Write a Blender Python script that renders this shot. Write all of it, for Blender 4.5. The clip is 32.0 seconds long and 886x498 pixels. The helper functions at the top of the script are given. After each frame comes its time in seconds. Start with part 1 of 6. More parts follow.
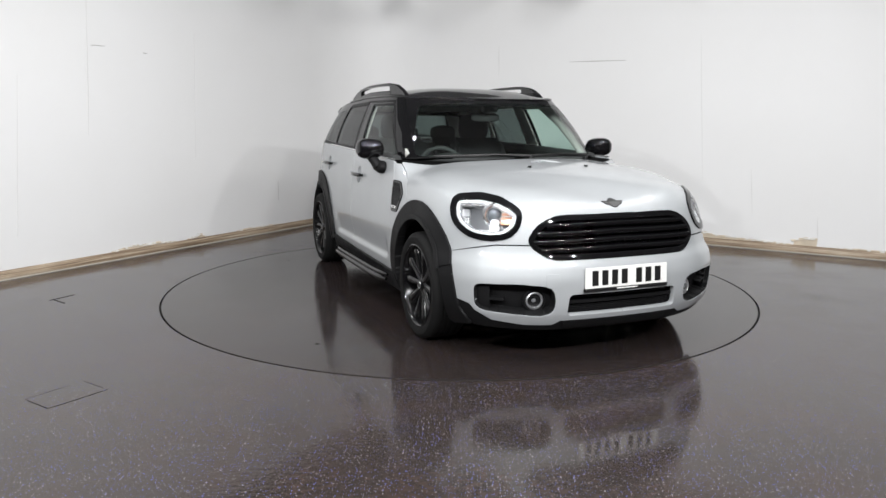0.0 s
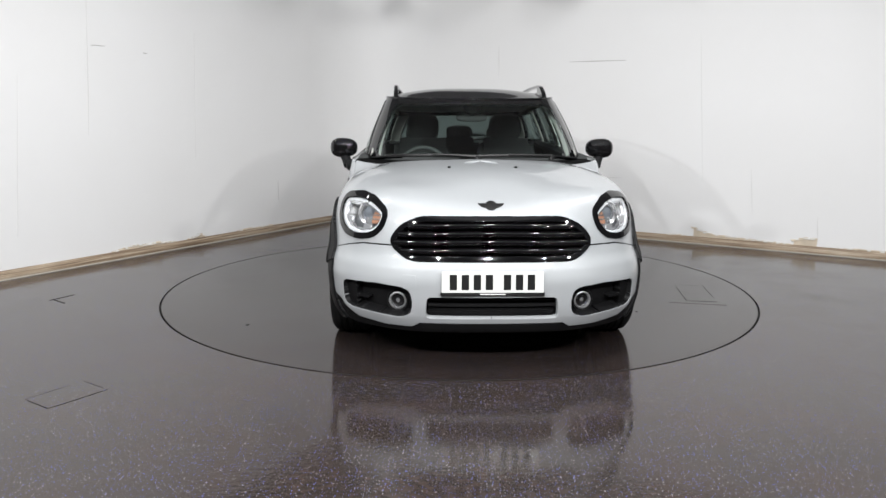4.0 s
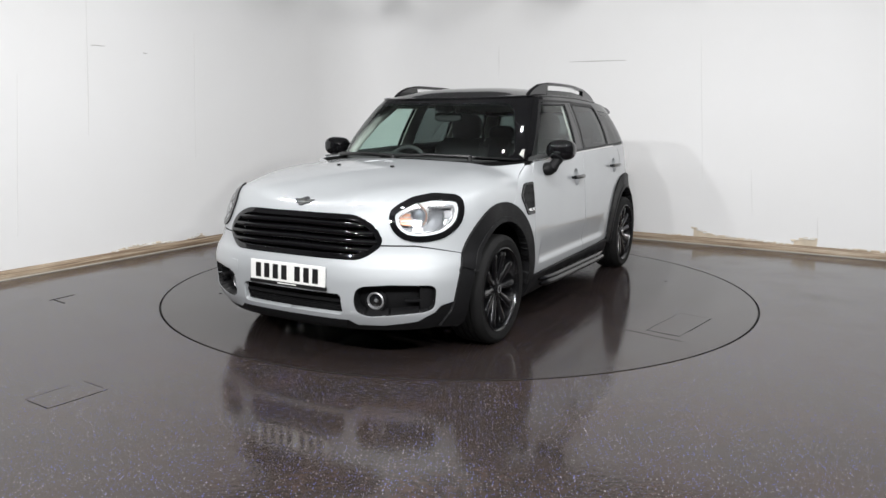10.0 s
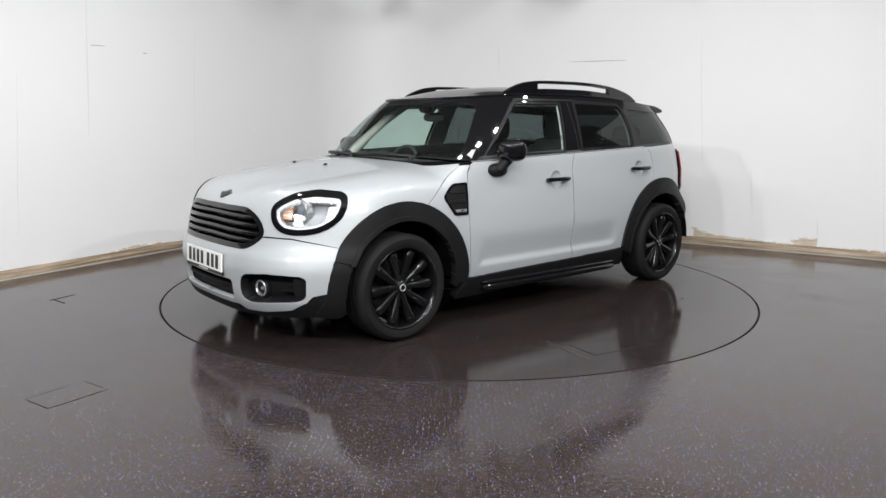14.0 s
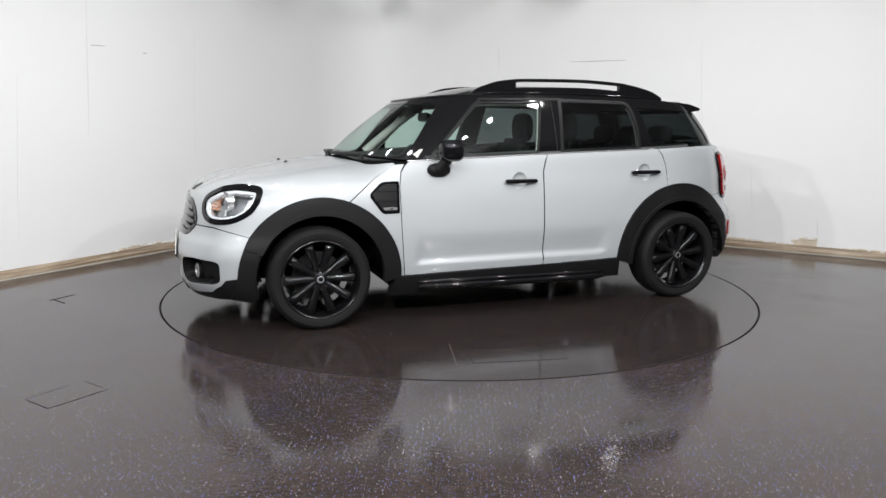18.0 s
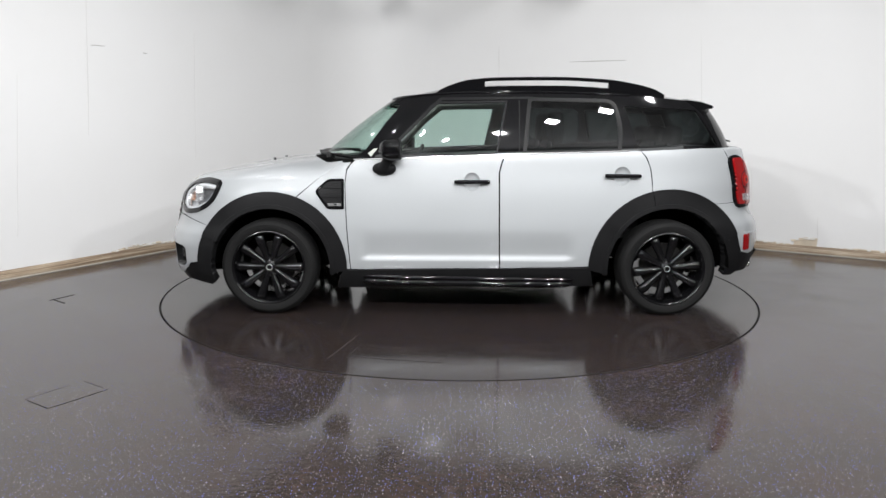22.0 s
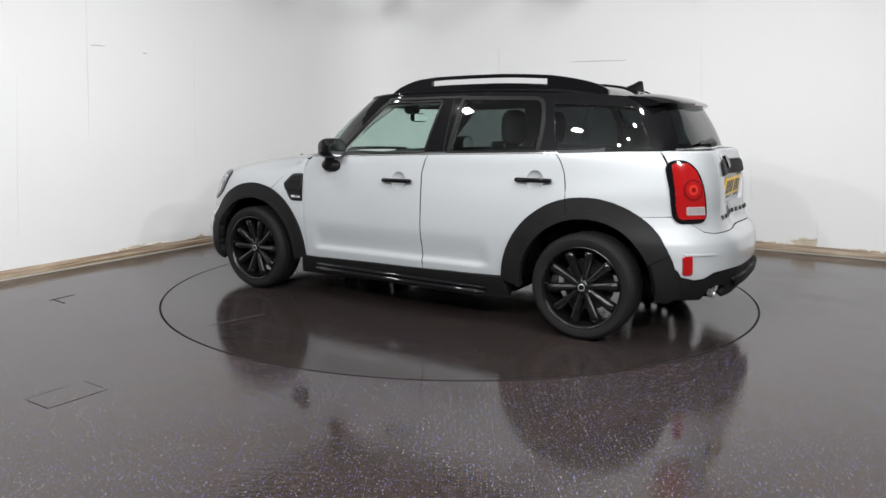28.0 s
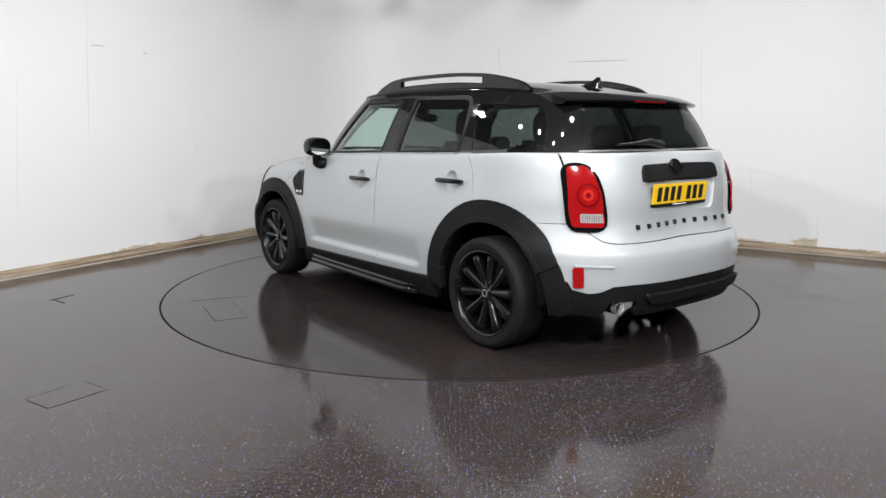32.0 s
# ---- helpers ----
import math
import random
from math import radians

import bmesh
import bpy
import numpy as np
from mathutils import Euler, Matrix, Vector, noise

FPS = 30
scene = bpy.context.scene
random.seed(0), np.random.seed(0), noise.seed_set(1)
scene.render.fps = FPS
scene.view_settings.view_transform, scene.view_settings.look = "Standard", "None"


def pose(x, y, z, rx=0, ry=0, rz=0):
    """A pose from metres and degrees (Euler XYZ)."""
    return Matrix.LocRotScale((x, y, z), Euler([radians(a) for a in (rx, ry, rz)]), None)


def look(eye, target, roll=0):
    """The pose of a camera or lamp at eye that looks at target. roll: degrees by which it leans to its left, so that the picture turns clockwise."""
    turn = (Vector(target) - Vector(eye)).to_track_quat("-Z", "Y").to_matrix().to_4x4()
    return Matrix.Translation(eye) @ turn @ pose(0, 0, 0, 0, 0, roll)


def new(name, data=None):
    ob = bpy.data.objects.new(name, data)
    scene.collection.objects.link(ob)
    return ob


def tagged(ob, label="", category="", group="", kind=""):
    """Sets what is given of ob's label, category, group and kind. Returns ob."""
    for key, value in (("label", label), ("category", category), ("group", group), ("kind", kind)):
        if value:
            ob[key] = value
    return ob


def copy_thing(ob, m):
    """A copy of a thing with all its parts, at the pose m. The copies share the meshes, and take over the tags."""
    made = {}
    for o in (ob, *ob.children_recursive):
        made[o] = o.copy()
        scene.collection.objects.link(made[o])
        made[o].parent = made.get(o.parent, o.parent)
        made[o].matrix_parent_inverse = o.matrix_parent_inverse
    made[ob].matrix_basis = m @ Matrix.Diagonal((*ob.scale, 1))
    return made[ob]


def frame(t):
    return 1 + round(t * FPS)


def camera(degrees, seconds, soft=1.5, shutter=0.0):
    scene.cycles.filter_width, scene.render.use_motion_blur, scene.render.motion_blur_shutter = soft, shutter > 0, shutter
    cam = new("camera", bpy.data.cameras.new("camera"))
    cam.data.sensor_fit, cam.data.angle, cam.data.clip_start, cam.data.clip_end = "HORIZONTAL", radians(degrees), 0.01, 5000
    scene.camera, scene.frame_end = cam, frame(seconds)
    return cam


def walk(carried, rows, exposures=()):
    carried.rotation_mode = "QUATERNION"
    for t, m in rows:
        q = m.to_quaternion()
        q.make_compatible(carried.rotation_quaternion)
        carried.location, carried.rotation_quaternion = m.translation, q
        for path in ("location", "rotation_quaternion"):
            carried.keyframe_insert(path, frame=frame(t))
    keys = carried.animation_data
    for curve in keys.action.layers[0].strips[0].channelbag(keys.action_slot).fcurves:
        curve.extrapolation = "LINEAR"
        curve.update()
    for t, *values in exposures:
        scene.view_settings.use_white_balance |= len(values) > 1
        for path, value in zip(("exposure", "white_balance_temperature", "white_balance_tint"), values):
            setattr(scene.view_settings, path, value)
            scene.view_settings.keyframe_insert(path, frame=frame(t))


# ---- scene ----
# ---------- camera: fixed on its stand ----------
cam = camera(63.78, 32.0)
CAM_POSE = pose(0.0, -5.647, 1.252, 80.287, 0.0, 1.181) @ pose(0, 0, 0, 0, 0, 0.209)
walk(cam, [(0.0, CAM_POSE), (32.0, CAM_POSE)])

# ---------- light ----------
world = bpy.data.worlds.new("world")
world.use_nodes = True
scene.world = world
world.node_tree.nodes["Background"].inputs[0].default_value = (0.9, 0.95, 1.0, 1)
world.node_tree.nodes["Background"].inputs[1].default_value = 0.02
scene.view_settings.exposure = 0.0

CEILING_Z, WHITE_TOP = 4.2, 3.05
# an arc of lamps round the turntable, and a row behind the camera: place, the point that they face, watts
ROW_AIM = Vector((0.0, 0.9, 1.0))
LAMP_ARC = [(-2.30, -0.40, 3.05), (-1.68, -1.50, 3.05), (-0.92, -2.38, 3.05), (-0.22, -3.30, 3.05), (0.45, -3.00, 3.05),
            (0.98, -2.45, 3.05), (1.48, -1.95, 3.05), (1.92, -1.38, 3.05), (2.35, -0.35, 3.05)]
LAMP_ROW = [(-3.9, -5.4, 3.3), (-2.4, -6.0, 3.3), (-0.8, -6.4, 3.3), (0.8, -6.4, 3.3), (2.4, -6.0, 3.3), (3.9, -5.4, 3.3)]
LAMPS = [(look(p, Vector((p[0] * 0.45, p[1] * 0.45, 0.0))), 12) for p in LAMP_ARC] + [(look(p, ROW_AIM), 88) for p in LAMP_ROW]

for at, watts in LAMPS:
    lamp = new("ceiling_lamp_light", bpy.data.lights.new("ceiling_lamp_light", "AREA"))
    lamp.data.shape, lamp.data.size, lamp.data.size_y = "RECTANGLE", 0.12, 0.12
    lamp.data.energy, lamp.data.color = watts, (0.985, 0.99, 1.0)
    lamp.matrix_world = at @ pose(0, 0, -0.012, 0, 0, 45)

# ---------- materials ----------
def mat(name, col, rough=0.5, metal=0.0, **kw):
    m = bpy.data.materials.new(name)
    m.use_nodes = True
    b = m.node_tree.nodes["Principled BSDF"]
    b.inputs["Base Color"].default_value = (*col, 1)
    b.inputs["Roughness"].default_value = rough
    b.inputs["Metallic"].default_value = metal
    for k, v in kw.items():
        b.inputs[k.replace("_", " ")].default_value = v
    return m


def nd(m, kind, **kw):
    n = m.node_tree.nodes.new(kind)
    for k, v in kw.items():
        if k in n.inputs:
            n.inputs[k].default_value = v
    return n


def wire(m, a, b):
    m.node_tree.links.new(a, b)


def coords(m, scale=(1, 1, 1)):
    tc = nd(m, "ShaderNodeTexCoord")
    mp = nd(m, "ShaderNodeMapping")
    mp.inputs["Scale"].default_value = scale
    wire(m, tc.outputs["Object"], mp.inputs["Vector"])
    return mp.outputs["Vector"]


def noise_tex(m, vec, scale, detail=4, rough=0.55):
    n = nd(m, "ShaderNodeTexNoise")
    n.inputs["Scale"].default_value = scale
    n.inputs["Detail"].default_value = detail
    n.inputs["Roughness"].default_value = rough
    wire(m, vec, n.inputs["Vector"])
    return n.outputs["Fac"]


def ramp(m, fac, stops):
    r = nd(m, "ShaderNodeValToRGB")
    e = r.color_ramp.elements
    while len(e) < len(stops):
        e.new(0.5)
    for el, (p, c) in zip(e, stops):
        el.position = p
        el.color = (*c, 1) if len(c) == 3 else c
    wire(m, fac, r.inputs["Fac"])
    return r.outputs["Color"]


def grey(v):
    return (v, v, v)


def bsdf(m):
    return m.node_tree.nodes["Principled BSDF"]


def bump(m, height, strength, dist):
    b = nd(m, "ShaderNodeBump")
    b.inputs["Strength"].default_value = strength
    b.inputs["Distance"].default_value = dist
    wire(m, height, b.inputs["Height"])
    wire(m, b.outputs["Normal"], bsdf(m).inputs["Normal"])


def mixc(m, fac, a, b, mode="MIX"):
    x = nd(m, "ShaderNodeMix")
    x.data_type, x.blend_type = "RGBA", mode
    for sock, v in ((x.inputs[0], fac), (x.inputs[6], a), (x.inputs[7], b)):
        if isinstance(v, bpy.types.NodeSocket):
            wire(m, v, sock)
        elif isinstance(v, tuple):
            sock.default_value = (*v, 1)
        else:
            sock.default_value = v
    return x.outputs[2]


def make_paint():
    m = mat("white_pearl_paint", (0.62, 0.63, 0.63), 0.45, 0.15, Coat_Weight=1.0, Coat_Roughness=0.03, Specular_IOR_Level=0.5)
    v = coords(m)
    fl = noise_tex(m, v, 900, 1)
    wire(m, mixc(m, fl, (0.362, 0.377, 0.388), (0.412, 0.428, 0.438)), bsdf(m).inputs["Base Color"])
    dirt = noise_tex(m, v, 3.0, 5)
    wire(m, ramp(m, dirt, [(0.3, grey(0.40)), (0.75, grey(0.52))]), bsdf(m).inputs["Roughness"])
    return m


def make_grain(name, col, rough, scale=260, strength=0.25, dist=0.002, vary=0.25):
    m = mat(name, col, rough, Specular_IOR_Level=0.5 if col[0] > 0.1 else 0.04 if col[0] < 0.006 else 0.14)
    v = coords(m)
    g = noise_tex(m, v, scale, 3)
    s = noise_tex(m, v, 7.0, 4)
    wire(m, mixc(m, s, tuple(c * (1 - vary) for c in col), tuple(c * (1 + vary) for c in col)), bsdf(m).inputs["Base Color"])
    wire(m, ramp(m, s, [(0.3, grey(rough * 0.85)), (0.7, grey(min(1, rough * 1.15)))]), bsdf(m).inputs["Roughness"])
    bump(m, g, strength, dist)
    return m


def make_floor(name, tint, flakes=1.0, gloss=1.0):
    m = mat(name, (0.06, 0.055, 0.052), 0.2, Specular_IOR_Level=0.42)
    v = coords(m)
    big = noise_tex(m, v, 0.55, 5, 0.6)
    mid = noise_tex(m, v, 3.2, 6, 0.65)
    fine = noise_tex(m, v, 26, 4, 0.6)
    base = mixc(m, big, tuple(c * 0.70 for c in tint), tuple(c * 1.35 for c in tint))
    brown = (tint[0] * 1.30, tint[1] * 1.10, tint[2] * 1.0)
    base = mixc(m, ramp(m, mid, [(0.42, grey(0)), (0.70, grey(0.85))]), base, brown)
    base = mixc(m, ramp(m, fine, [(0.30, grey(0.5)), (0.62, grey(0))]), base, tuple(c * 0.55 for c in tint))
    # glitter flakes of two sizes in the resin
    for scale, size, share in ((44.0, 0.086, 0.50), (88.0, 0.098, 0.58)):
        vo = nd(m, "ShaderNodeTexVoronoi")
        vo.voronoi_dimensions = "2D"
        vo.inputs["Scale"].default_value = scale
        wire(m, v, vo.inputs["Vector"])
        dot = ramp(m, vo.outputs["Distance"], [(0.0, grey(1)), (size * 0.7, grey(1)), (size, grey(0))])
        pick = nd(m, "ShaderNodeSeparateColor")
        wire(m, vo.outputs["Color"], pick.inputs["Color"])
        some = ramp(m, pick.outputs["Red"], [(share, grey(0)), (share + 0.25, grey(flakes))])
        tone = ramp(m, pick.outputs["Green"], [(0.58, (0.20, 0.28, 1.0)), (0.68, (0.80, 0.80, 0.92))])
        f = mixc(m, 1.0, dot, some, "MULTIPLY")
        base = mixc(m, f, base, tone)
    wire(m, base, bsdf(m).inputs["Base Color"])
    # wet sheen in patches, duller where it has dried
    wet = ramp(m, mixc(m, 0.5, big, mid), [(0.40, grey(0.075 * gloss)), (0.54, grey(0.15 * gloss)), (0.68, grey(0.23 * gloss))])
    wire(m, wet, bsdf(m).inputs["Roughness"])
    ripple = noise_tex(m, coords(m, (1, 1.6, 1)), 34, 2, 0.5)
    patch = ramp(m, noise_tex(m, v, 1.1, 3, 0.5), [(0.45, grey(0.15)), (0.62, grey(1))])
    bump(m, mixc(m, 1.0, ripple, patch, "MULTIPLY"), 0.16, 0.004)
    return m


def make_wall():
    m = mat("white_wall_paint", (0.80, 0.80, 0.79), 0.6)
    v = coords(m)
    big = noise_tex(m, v, 0.8, 5)
    fine = noise_tex(m, v, 40, 4)
    wire(m, mixc(m, big, (0.82, 0.815, 0.805), (0.87, 0.87, 0.87)), bsdf(m).inputs["Base Color"])
    bump(m, fine, 0.08, 0.003)
    return m


def make_glass(name, tint, rough=0.0):
    m = bpy.data.materials.new(name)
    m.use_nodes = True
    nt = m.node_tree
    nt.nodes.remove(nt.nodes["Principled BSDF"])
    tr = nt.nodes.new("ShaderNodeBsdfTransparent")
    tr.inputs[0].default_value = (*tint, 1)
    gl = nt.nodes.new("ShaderNodeBsdfGlossy")
    gl.inputs["Roughness"].default_value = rough
    lw = nt.nodes.new("ShaderNodeLayerWeight")
    lw.inputs["Blend"].default_value = 0.5
    pw = nt.nodes.new("ShaderNodeMath")
    pw.operation = "POWER"
    pw.inputs[1].default_value = 5.0
    nt.links.new(lw.outputs["Facing"], pw.inputs[0])
    fr = nt.nodes.new("ShaderNodeMath")
    fr.operation = "MULTIPLY_ADD"
    fr.inputs[1].default_value, fr.inputs[2].default_value = 0.80, 0.07
    nt.links.new(pw.outputs[0], fr.inputs[0])
    mx = nt.nodes.new("ShaderNodeMixShader")
    nt.links.new(fr.outputs[0], mx.inputs[0])
    nt.links.new(tr.outputs[0], mx.inputs[1])
    nt.links.new(gl.outputs[0], mx.inputs[2])
    nt.links.new(mx.outputs[0], nt.nodes["Material Output"].inputs[0])
    return m


def make_glow(name, col, power):
    m = mat(name, col, 0.4)
    bsdf(m).inputs["Emission Color"].default_value = (*col, 1)
    bsdf(m).inputs["Emission Strength"].default_value = power
    return m


PAINT = make_paint()
GLOSS_BLACK = mat("gloss_black_paint", (0.004, 0.004, 0.0045), 0.05)
CLADDING = make_grain("grained_black_plastic", (0.0085, 0.0085, 0.009), 0.50)
RUBBER = make_grain("tyre_rubber", (0.010, 0.010, 0.010), 0.68, 120, 0.3, 0.002)
RIM_BLACK = mat("black_alloy", (0.004, 0.004, 0.0045), 0.22, 0.0, Coat_Weight=0.35, Coat_Roughness=0.08, Specular_IOR_Level=0.3)
DARK = make_grain("matt_black_underside_and_gap_shade", (0.004, 0.004, 0.004), 0.8)
CHROME = mat("bright_chrome", (0.85, 0.85, 0.85), 0.16, 0.85)
SATIN_METAL = mat("satin_metal", (0.55, 0.55, 0.56), 0.35, 0.75)
MIRROR = mat("mirror_glass", (0.85, 0.88, 0.88), 0.01, 1.0)
GLASS = make_glass("clear_glass", (0.72, 0.85, 0.80))
GLASS_DARK = make_glass("privacy_glass", (0.13, 0.15, 0.15))
LENS = make_glass("lamp_lens", (0.94, 0.95, 0.96))
RED_LENS = mat("red_lens", (0.27, 0.005, 0.006), 0.08, 0.0, Coat_Weight=1.0, Coat_Roughness=0.01)
RED_DARK = mat("deep_red_lens", (0.15, 0.003, 0.004), 0.10, 0.0, Coat_Weight=1.0, Coat_Roughness=0.01)
RED_GLOW = mat("bright_red_reflector", (0.42, 0.02, 0.012), 0.12, 0.0, Coat_Weight=1.0, Coat_Roughness=0.01)
CLEAR_RIBBED = mat("clear_ribbed_lens", (0.38, 0.32, 0.32), 0.15, 0.2, Coat_Weight=1.0)
AMBER = mat("amber_reflector", (0.52, 0.27, 0.17), 0.25, 0.3)
PLATE_WHITE = mat("plate_white", (0.78, 0.78, 0.75), 0.35)
PLATE_YELLOW = mat("plate_yellow", (0.82, 0.52, 0.015), 0.35)
PLATE_BLACK = mat("plate_black", (0.008, 0.008, 0.008), 0.4)
SEAT = make_grain("black_seat_cloth", (0.045, 0.046, 0.047), 0.8, 300, 0.3)
TRIM_IN = make_grain("dark_interior_trim", (0.050, 0.052, 0.052), 0.6)
HEADLINER = make_grain("pale_headliner_cloth", (0.58, 0.58, 0.55), 0.9)
FLOOR = make_floor("dark_resin_floor", (0.040, 0.032, 0.029), 0.9)
DISC = make_floor("turntable_resin", (0.025, 0.0198, 0.018), 0.25, 0.9)
WALL = make_wall()
SEAM = mat("black_gap", (0.006, 0.006, 0.006), 0.8)
CEIL = make_grain("grey_ceiling", (0.34, 0.34, 0.345), 0.85, 30, 0.1)
# for added walls out of view; dark colour keeps reflections in black gloss dim
UNSEEN_DARK_WALL = make_grain("unseen_dark_wall", (0.12, 0.12, 0.122), 0.85, 30, 0.1)
LAMP_BOWL = mat("lamp_bowl", (0.20, 0.205, 0.215), 0.35, 0.5)
LIGHT_GUIDE = mat("light_guide", (0.82, 0.83, 0.84), 0.25, 0.0, Coat_Weight=1.0)
PROJECTOR = mat("projector_glass", (0.30, 0.33, 0.36), 0.05, 0.4, Coat_Weight=1.0)
GREY_TRIM = mat("dark_grey_trim", (0.006, 0.006, 0.0065), 0.4, Specular_IOR_Level=0.2)
LAMP_GLOW = make_glow("lamp_diffuser", (1.0, 0.985, 0.96), 9.0)


def make_skirting():
    m = mat("grimy_skirting_paint", (0.34, 0.28, 0.22), 0.55)
    streak = noise_tex(m, coords(m, (0.9, 0.9, 55)), 1.6, 5, 0.6)
    grime = noise_tex(m, coords(m), 5.0, 6, 0.65)
    base = ramp(m, streak, [(0.34, (0.10, 0.062, 0.038)), (0.46, (0.30, 0.215, 0.14)), (0.56, (0.48, 0.38, 0.27)), (0.72, (0.62, 0.55, 0.45))])
    wire(m, mixc(m, ramp(m, grime, [(0.35, grey(0)), (0.75, grey(0.6))]), base, (0.24, 0.175, 0.12)), bsdf(m).inputs["Base Color"])
    bump(m, streak, 0.3, 0.004)
    return m


WOOD = make_skirting()
PLASTER = make_grain("crumbling_plaster", (0.66, 0.57, 0.45), 0.9, 60, 0.6, 0.01, 0.35)

BEAD = make_grain("scuffed_white_bead", (0.50, 0.46, 0.40), 0.5, 80, 0.3, 0.003, 0.15)
CRACK = mat("dark_crack", (0.42, 0.41, 0.39), 0.9)
SCUFF = mat("grey_scuff", (0.68, 0.67, 0.66), 0.8)
JOINT = mat("filled_joint", (0.74, 0.735, 0.725), 0.7)
FLOOR_SCRATCH = mat("worn_floor_scratch", (0.055, 0.05, 0.047), 0.5)
INNER_TRIM = make_grain("grey_pillar_trim", (0.46, 0.46, 0.43), 0.9)
BRAKE = mat("dull_brake_iron", (0.03, 0.029, 0.028), 0.5, 0.4)
FLAKE = make_grain("peeling_white_paint", (0.74, 0.72, 0.68), 0.6, 60, 0.3, 0.003, 0.1)
LAMP_CASE = mat("lamp_case", (0.55, 0.55, 0.55), 0.4)

# ---------- mesh tools ----------
from mathutils.geometry import delaunay_2d_cdt


def mesh_object(name, verts, faces, material, parent=None, label="", smooth=True, normals=None):
    me = bpy.data.meshes.new(name)
    me.from_pydata([tuple(v) for v in verts], [], [tuple(f) for f in faces])
    for p in me.polygons:
        p.use_smooth = smooth
    me.materials.append(material)
    if normals is not None:
        me.normals_split_custom_set_from_vertices([tuple(n) for n in normals])
    ob = new(name, me)
    if parent is not None:
        ob.parent = parent
    if label:
        tagged(ob, label)
    return ob


def part(name, bm, material, parent, label="", sharp=40, at=None):
    bmesh.ops.recalc_face_normals(bm, faces=bm.faces)
    for f in bm.faces:
        f.smooth = True
    for e in bm.edges:
        if len(e.link_faces) == 2 and e.calc_face_angle(0) > radians(sharp):
            e.smooth = False
    me = bpy.data.meshes.new(name)
    bm.to_mesh(me)
    bm.free()
    me.materials.append(material)
    ob = new(name, me)
    if parent is not None:
        ob.parent = parent
    if at is not None:
        ob.matrix_basis = at
    if label:
        tagged(ob, label)
    return ob


def thing(name, label, category, at=None, group="", kind=""):
    e = new(name)
    e.empty_display_size = 0.1
    if at is not None:
        e.matrix_basis = at
    return tagged(e, label, category, group, kind)


def box_bm(sx, sy, sz, at=(0, 0, 0), bevel=0.0, seg=2, rot=None, bm=None):
    bm = bm or bmesh.new()
    m = Matrix.Translation(at) @ (rot or Matrix()) @ Matrix.Diagonal((sx, sy, sz, 1))
    r = bmesh.ops.create_cube(bm, size=1, matrix=m)
    if bevel:
        vs = set(r["verts"])
        bmesh.ops.bevel(bm, geom=[e for e in bm.edges if e.verts[0] in vs and e.verts[1] in vs], offset=bevel, segments=seg, affect="EDGES")
    return bm


def lathe_bm(profile, axis="y", steps=48, bm=None, at=(0, 0, 0), caps=False):
    """Turns (radius, along) pairs about an axis."""
    bm = bm or bmesh.new()
    rings = []
    for r, h in profile:
        ring = []
        for i in range(steps):
            a = 2 * math.pi * i / steps
            c, s = r * math.cos(a), r * math.sin(a)
            p = {"y": (c, h, s), "x": (h, c, s), "z": (c, s, h)}[axis]
            ring.append(bm.verts.new(Vector(p) + Vector(at)))
        rings.append(ring)
    for a, b in zip(rings, rings[1:]):
        for i in range(steps):
            j = (i + 1) % steps
            bm.faces.new((a[i], a[j], b[j], b[i]))
    for ring, (r, h) in ((rings[0], profile[0]), (rings[-1], profile[-1])):
        if caps and r > 1e-4:
            bm.faces.new(ring)
    bmesh.ops.remove_doubles(bm, verts=bm.verts, dist=1e-5)
    return bm


def tube_bm(points, radius, steps=8, bm=None, squash=1.0):
    """A round bar along a line of points; radius is one number or one for each point."""
    bm = bm or bmesh.new()
    pts = [Vector(p) for p in points]
    rings = []
    for i, p in enumerate(pts):
        d = (pts[min(i + 1, len(pts) - 1)] - pts[max(i - 1, 0)]).normalized()
        side = d.cross(Vector((0, 0, 1)))
        side = side.normalized() if side.length > 1e-3 else Vector((1, 0, 0))
        up = side.cross(d).normalized()
        r = radius[i] if isinstance(radius, (list, tuple)) else radius
        rings.append([bm.verts.new(p + (side * math.cos(2 * math.pi * k / steps) + up * squash * math.sin(2 * math.pi * k / steps)) * r) for k in range(steps)])
    for a, b in zip(rings, rings[1:]):
        for k in range(steps):
            j = (k + 1) % steps
            bm.faces.new((a[k], a[j], b[j], b[k]))
    bm.faces.new(rings[0])
    bm.faces.new(rings[-1])
    return bm


def curve1(xs, ys):
    """A smooth curve through points, without overshoot (monotone cubic)."""
    xs, ys = np.array(xs, float), np.array(ys, float)
    h, d = np.diff(xs), np.diff(ys) / np.diff(xs)
    m = np.zeros(len(xs))
    m[0], m[-1] = d[0], d[-1]
    for i in range(1, len(xs) - 1):
        if d[i - 1] * d[i] > 0:
            w1, w2 = 2 * h[i] + h[i - 1], h[i] + 2 * h[i - 1]
            m[i] = (w1 + w2) / (w1 / d[i - 1] + w2 / d[i])

    def f(x):
        x = np.clip(np.asarray(x, float), xs[0], xs[-1])
        i = np.clip(np.searchsorted(xs, x) - 1, 0, len(xs) - 2)
        t = (x - xs[i]) / h[i]
        return ((1 + 2 * t) * (1 - t) ** 2 * ys[i] + t * (1 - t) ** 2 * h[i] * m[i] + t * t * (3 - 2 * t) * ys[i + 1] + t * t * (t - 1) * h[i] * m[i + 1])
    return f


def smooth(t):
    t = np.clip(t, 0, 1)
    return t * t * (3 - 2 * t)


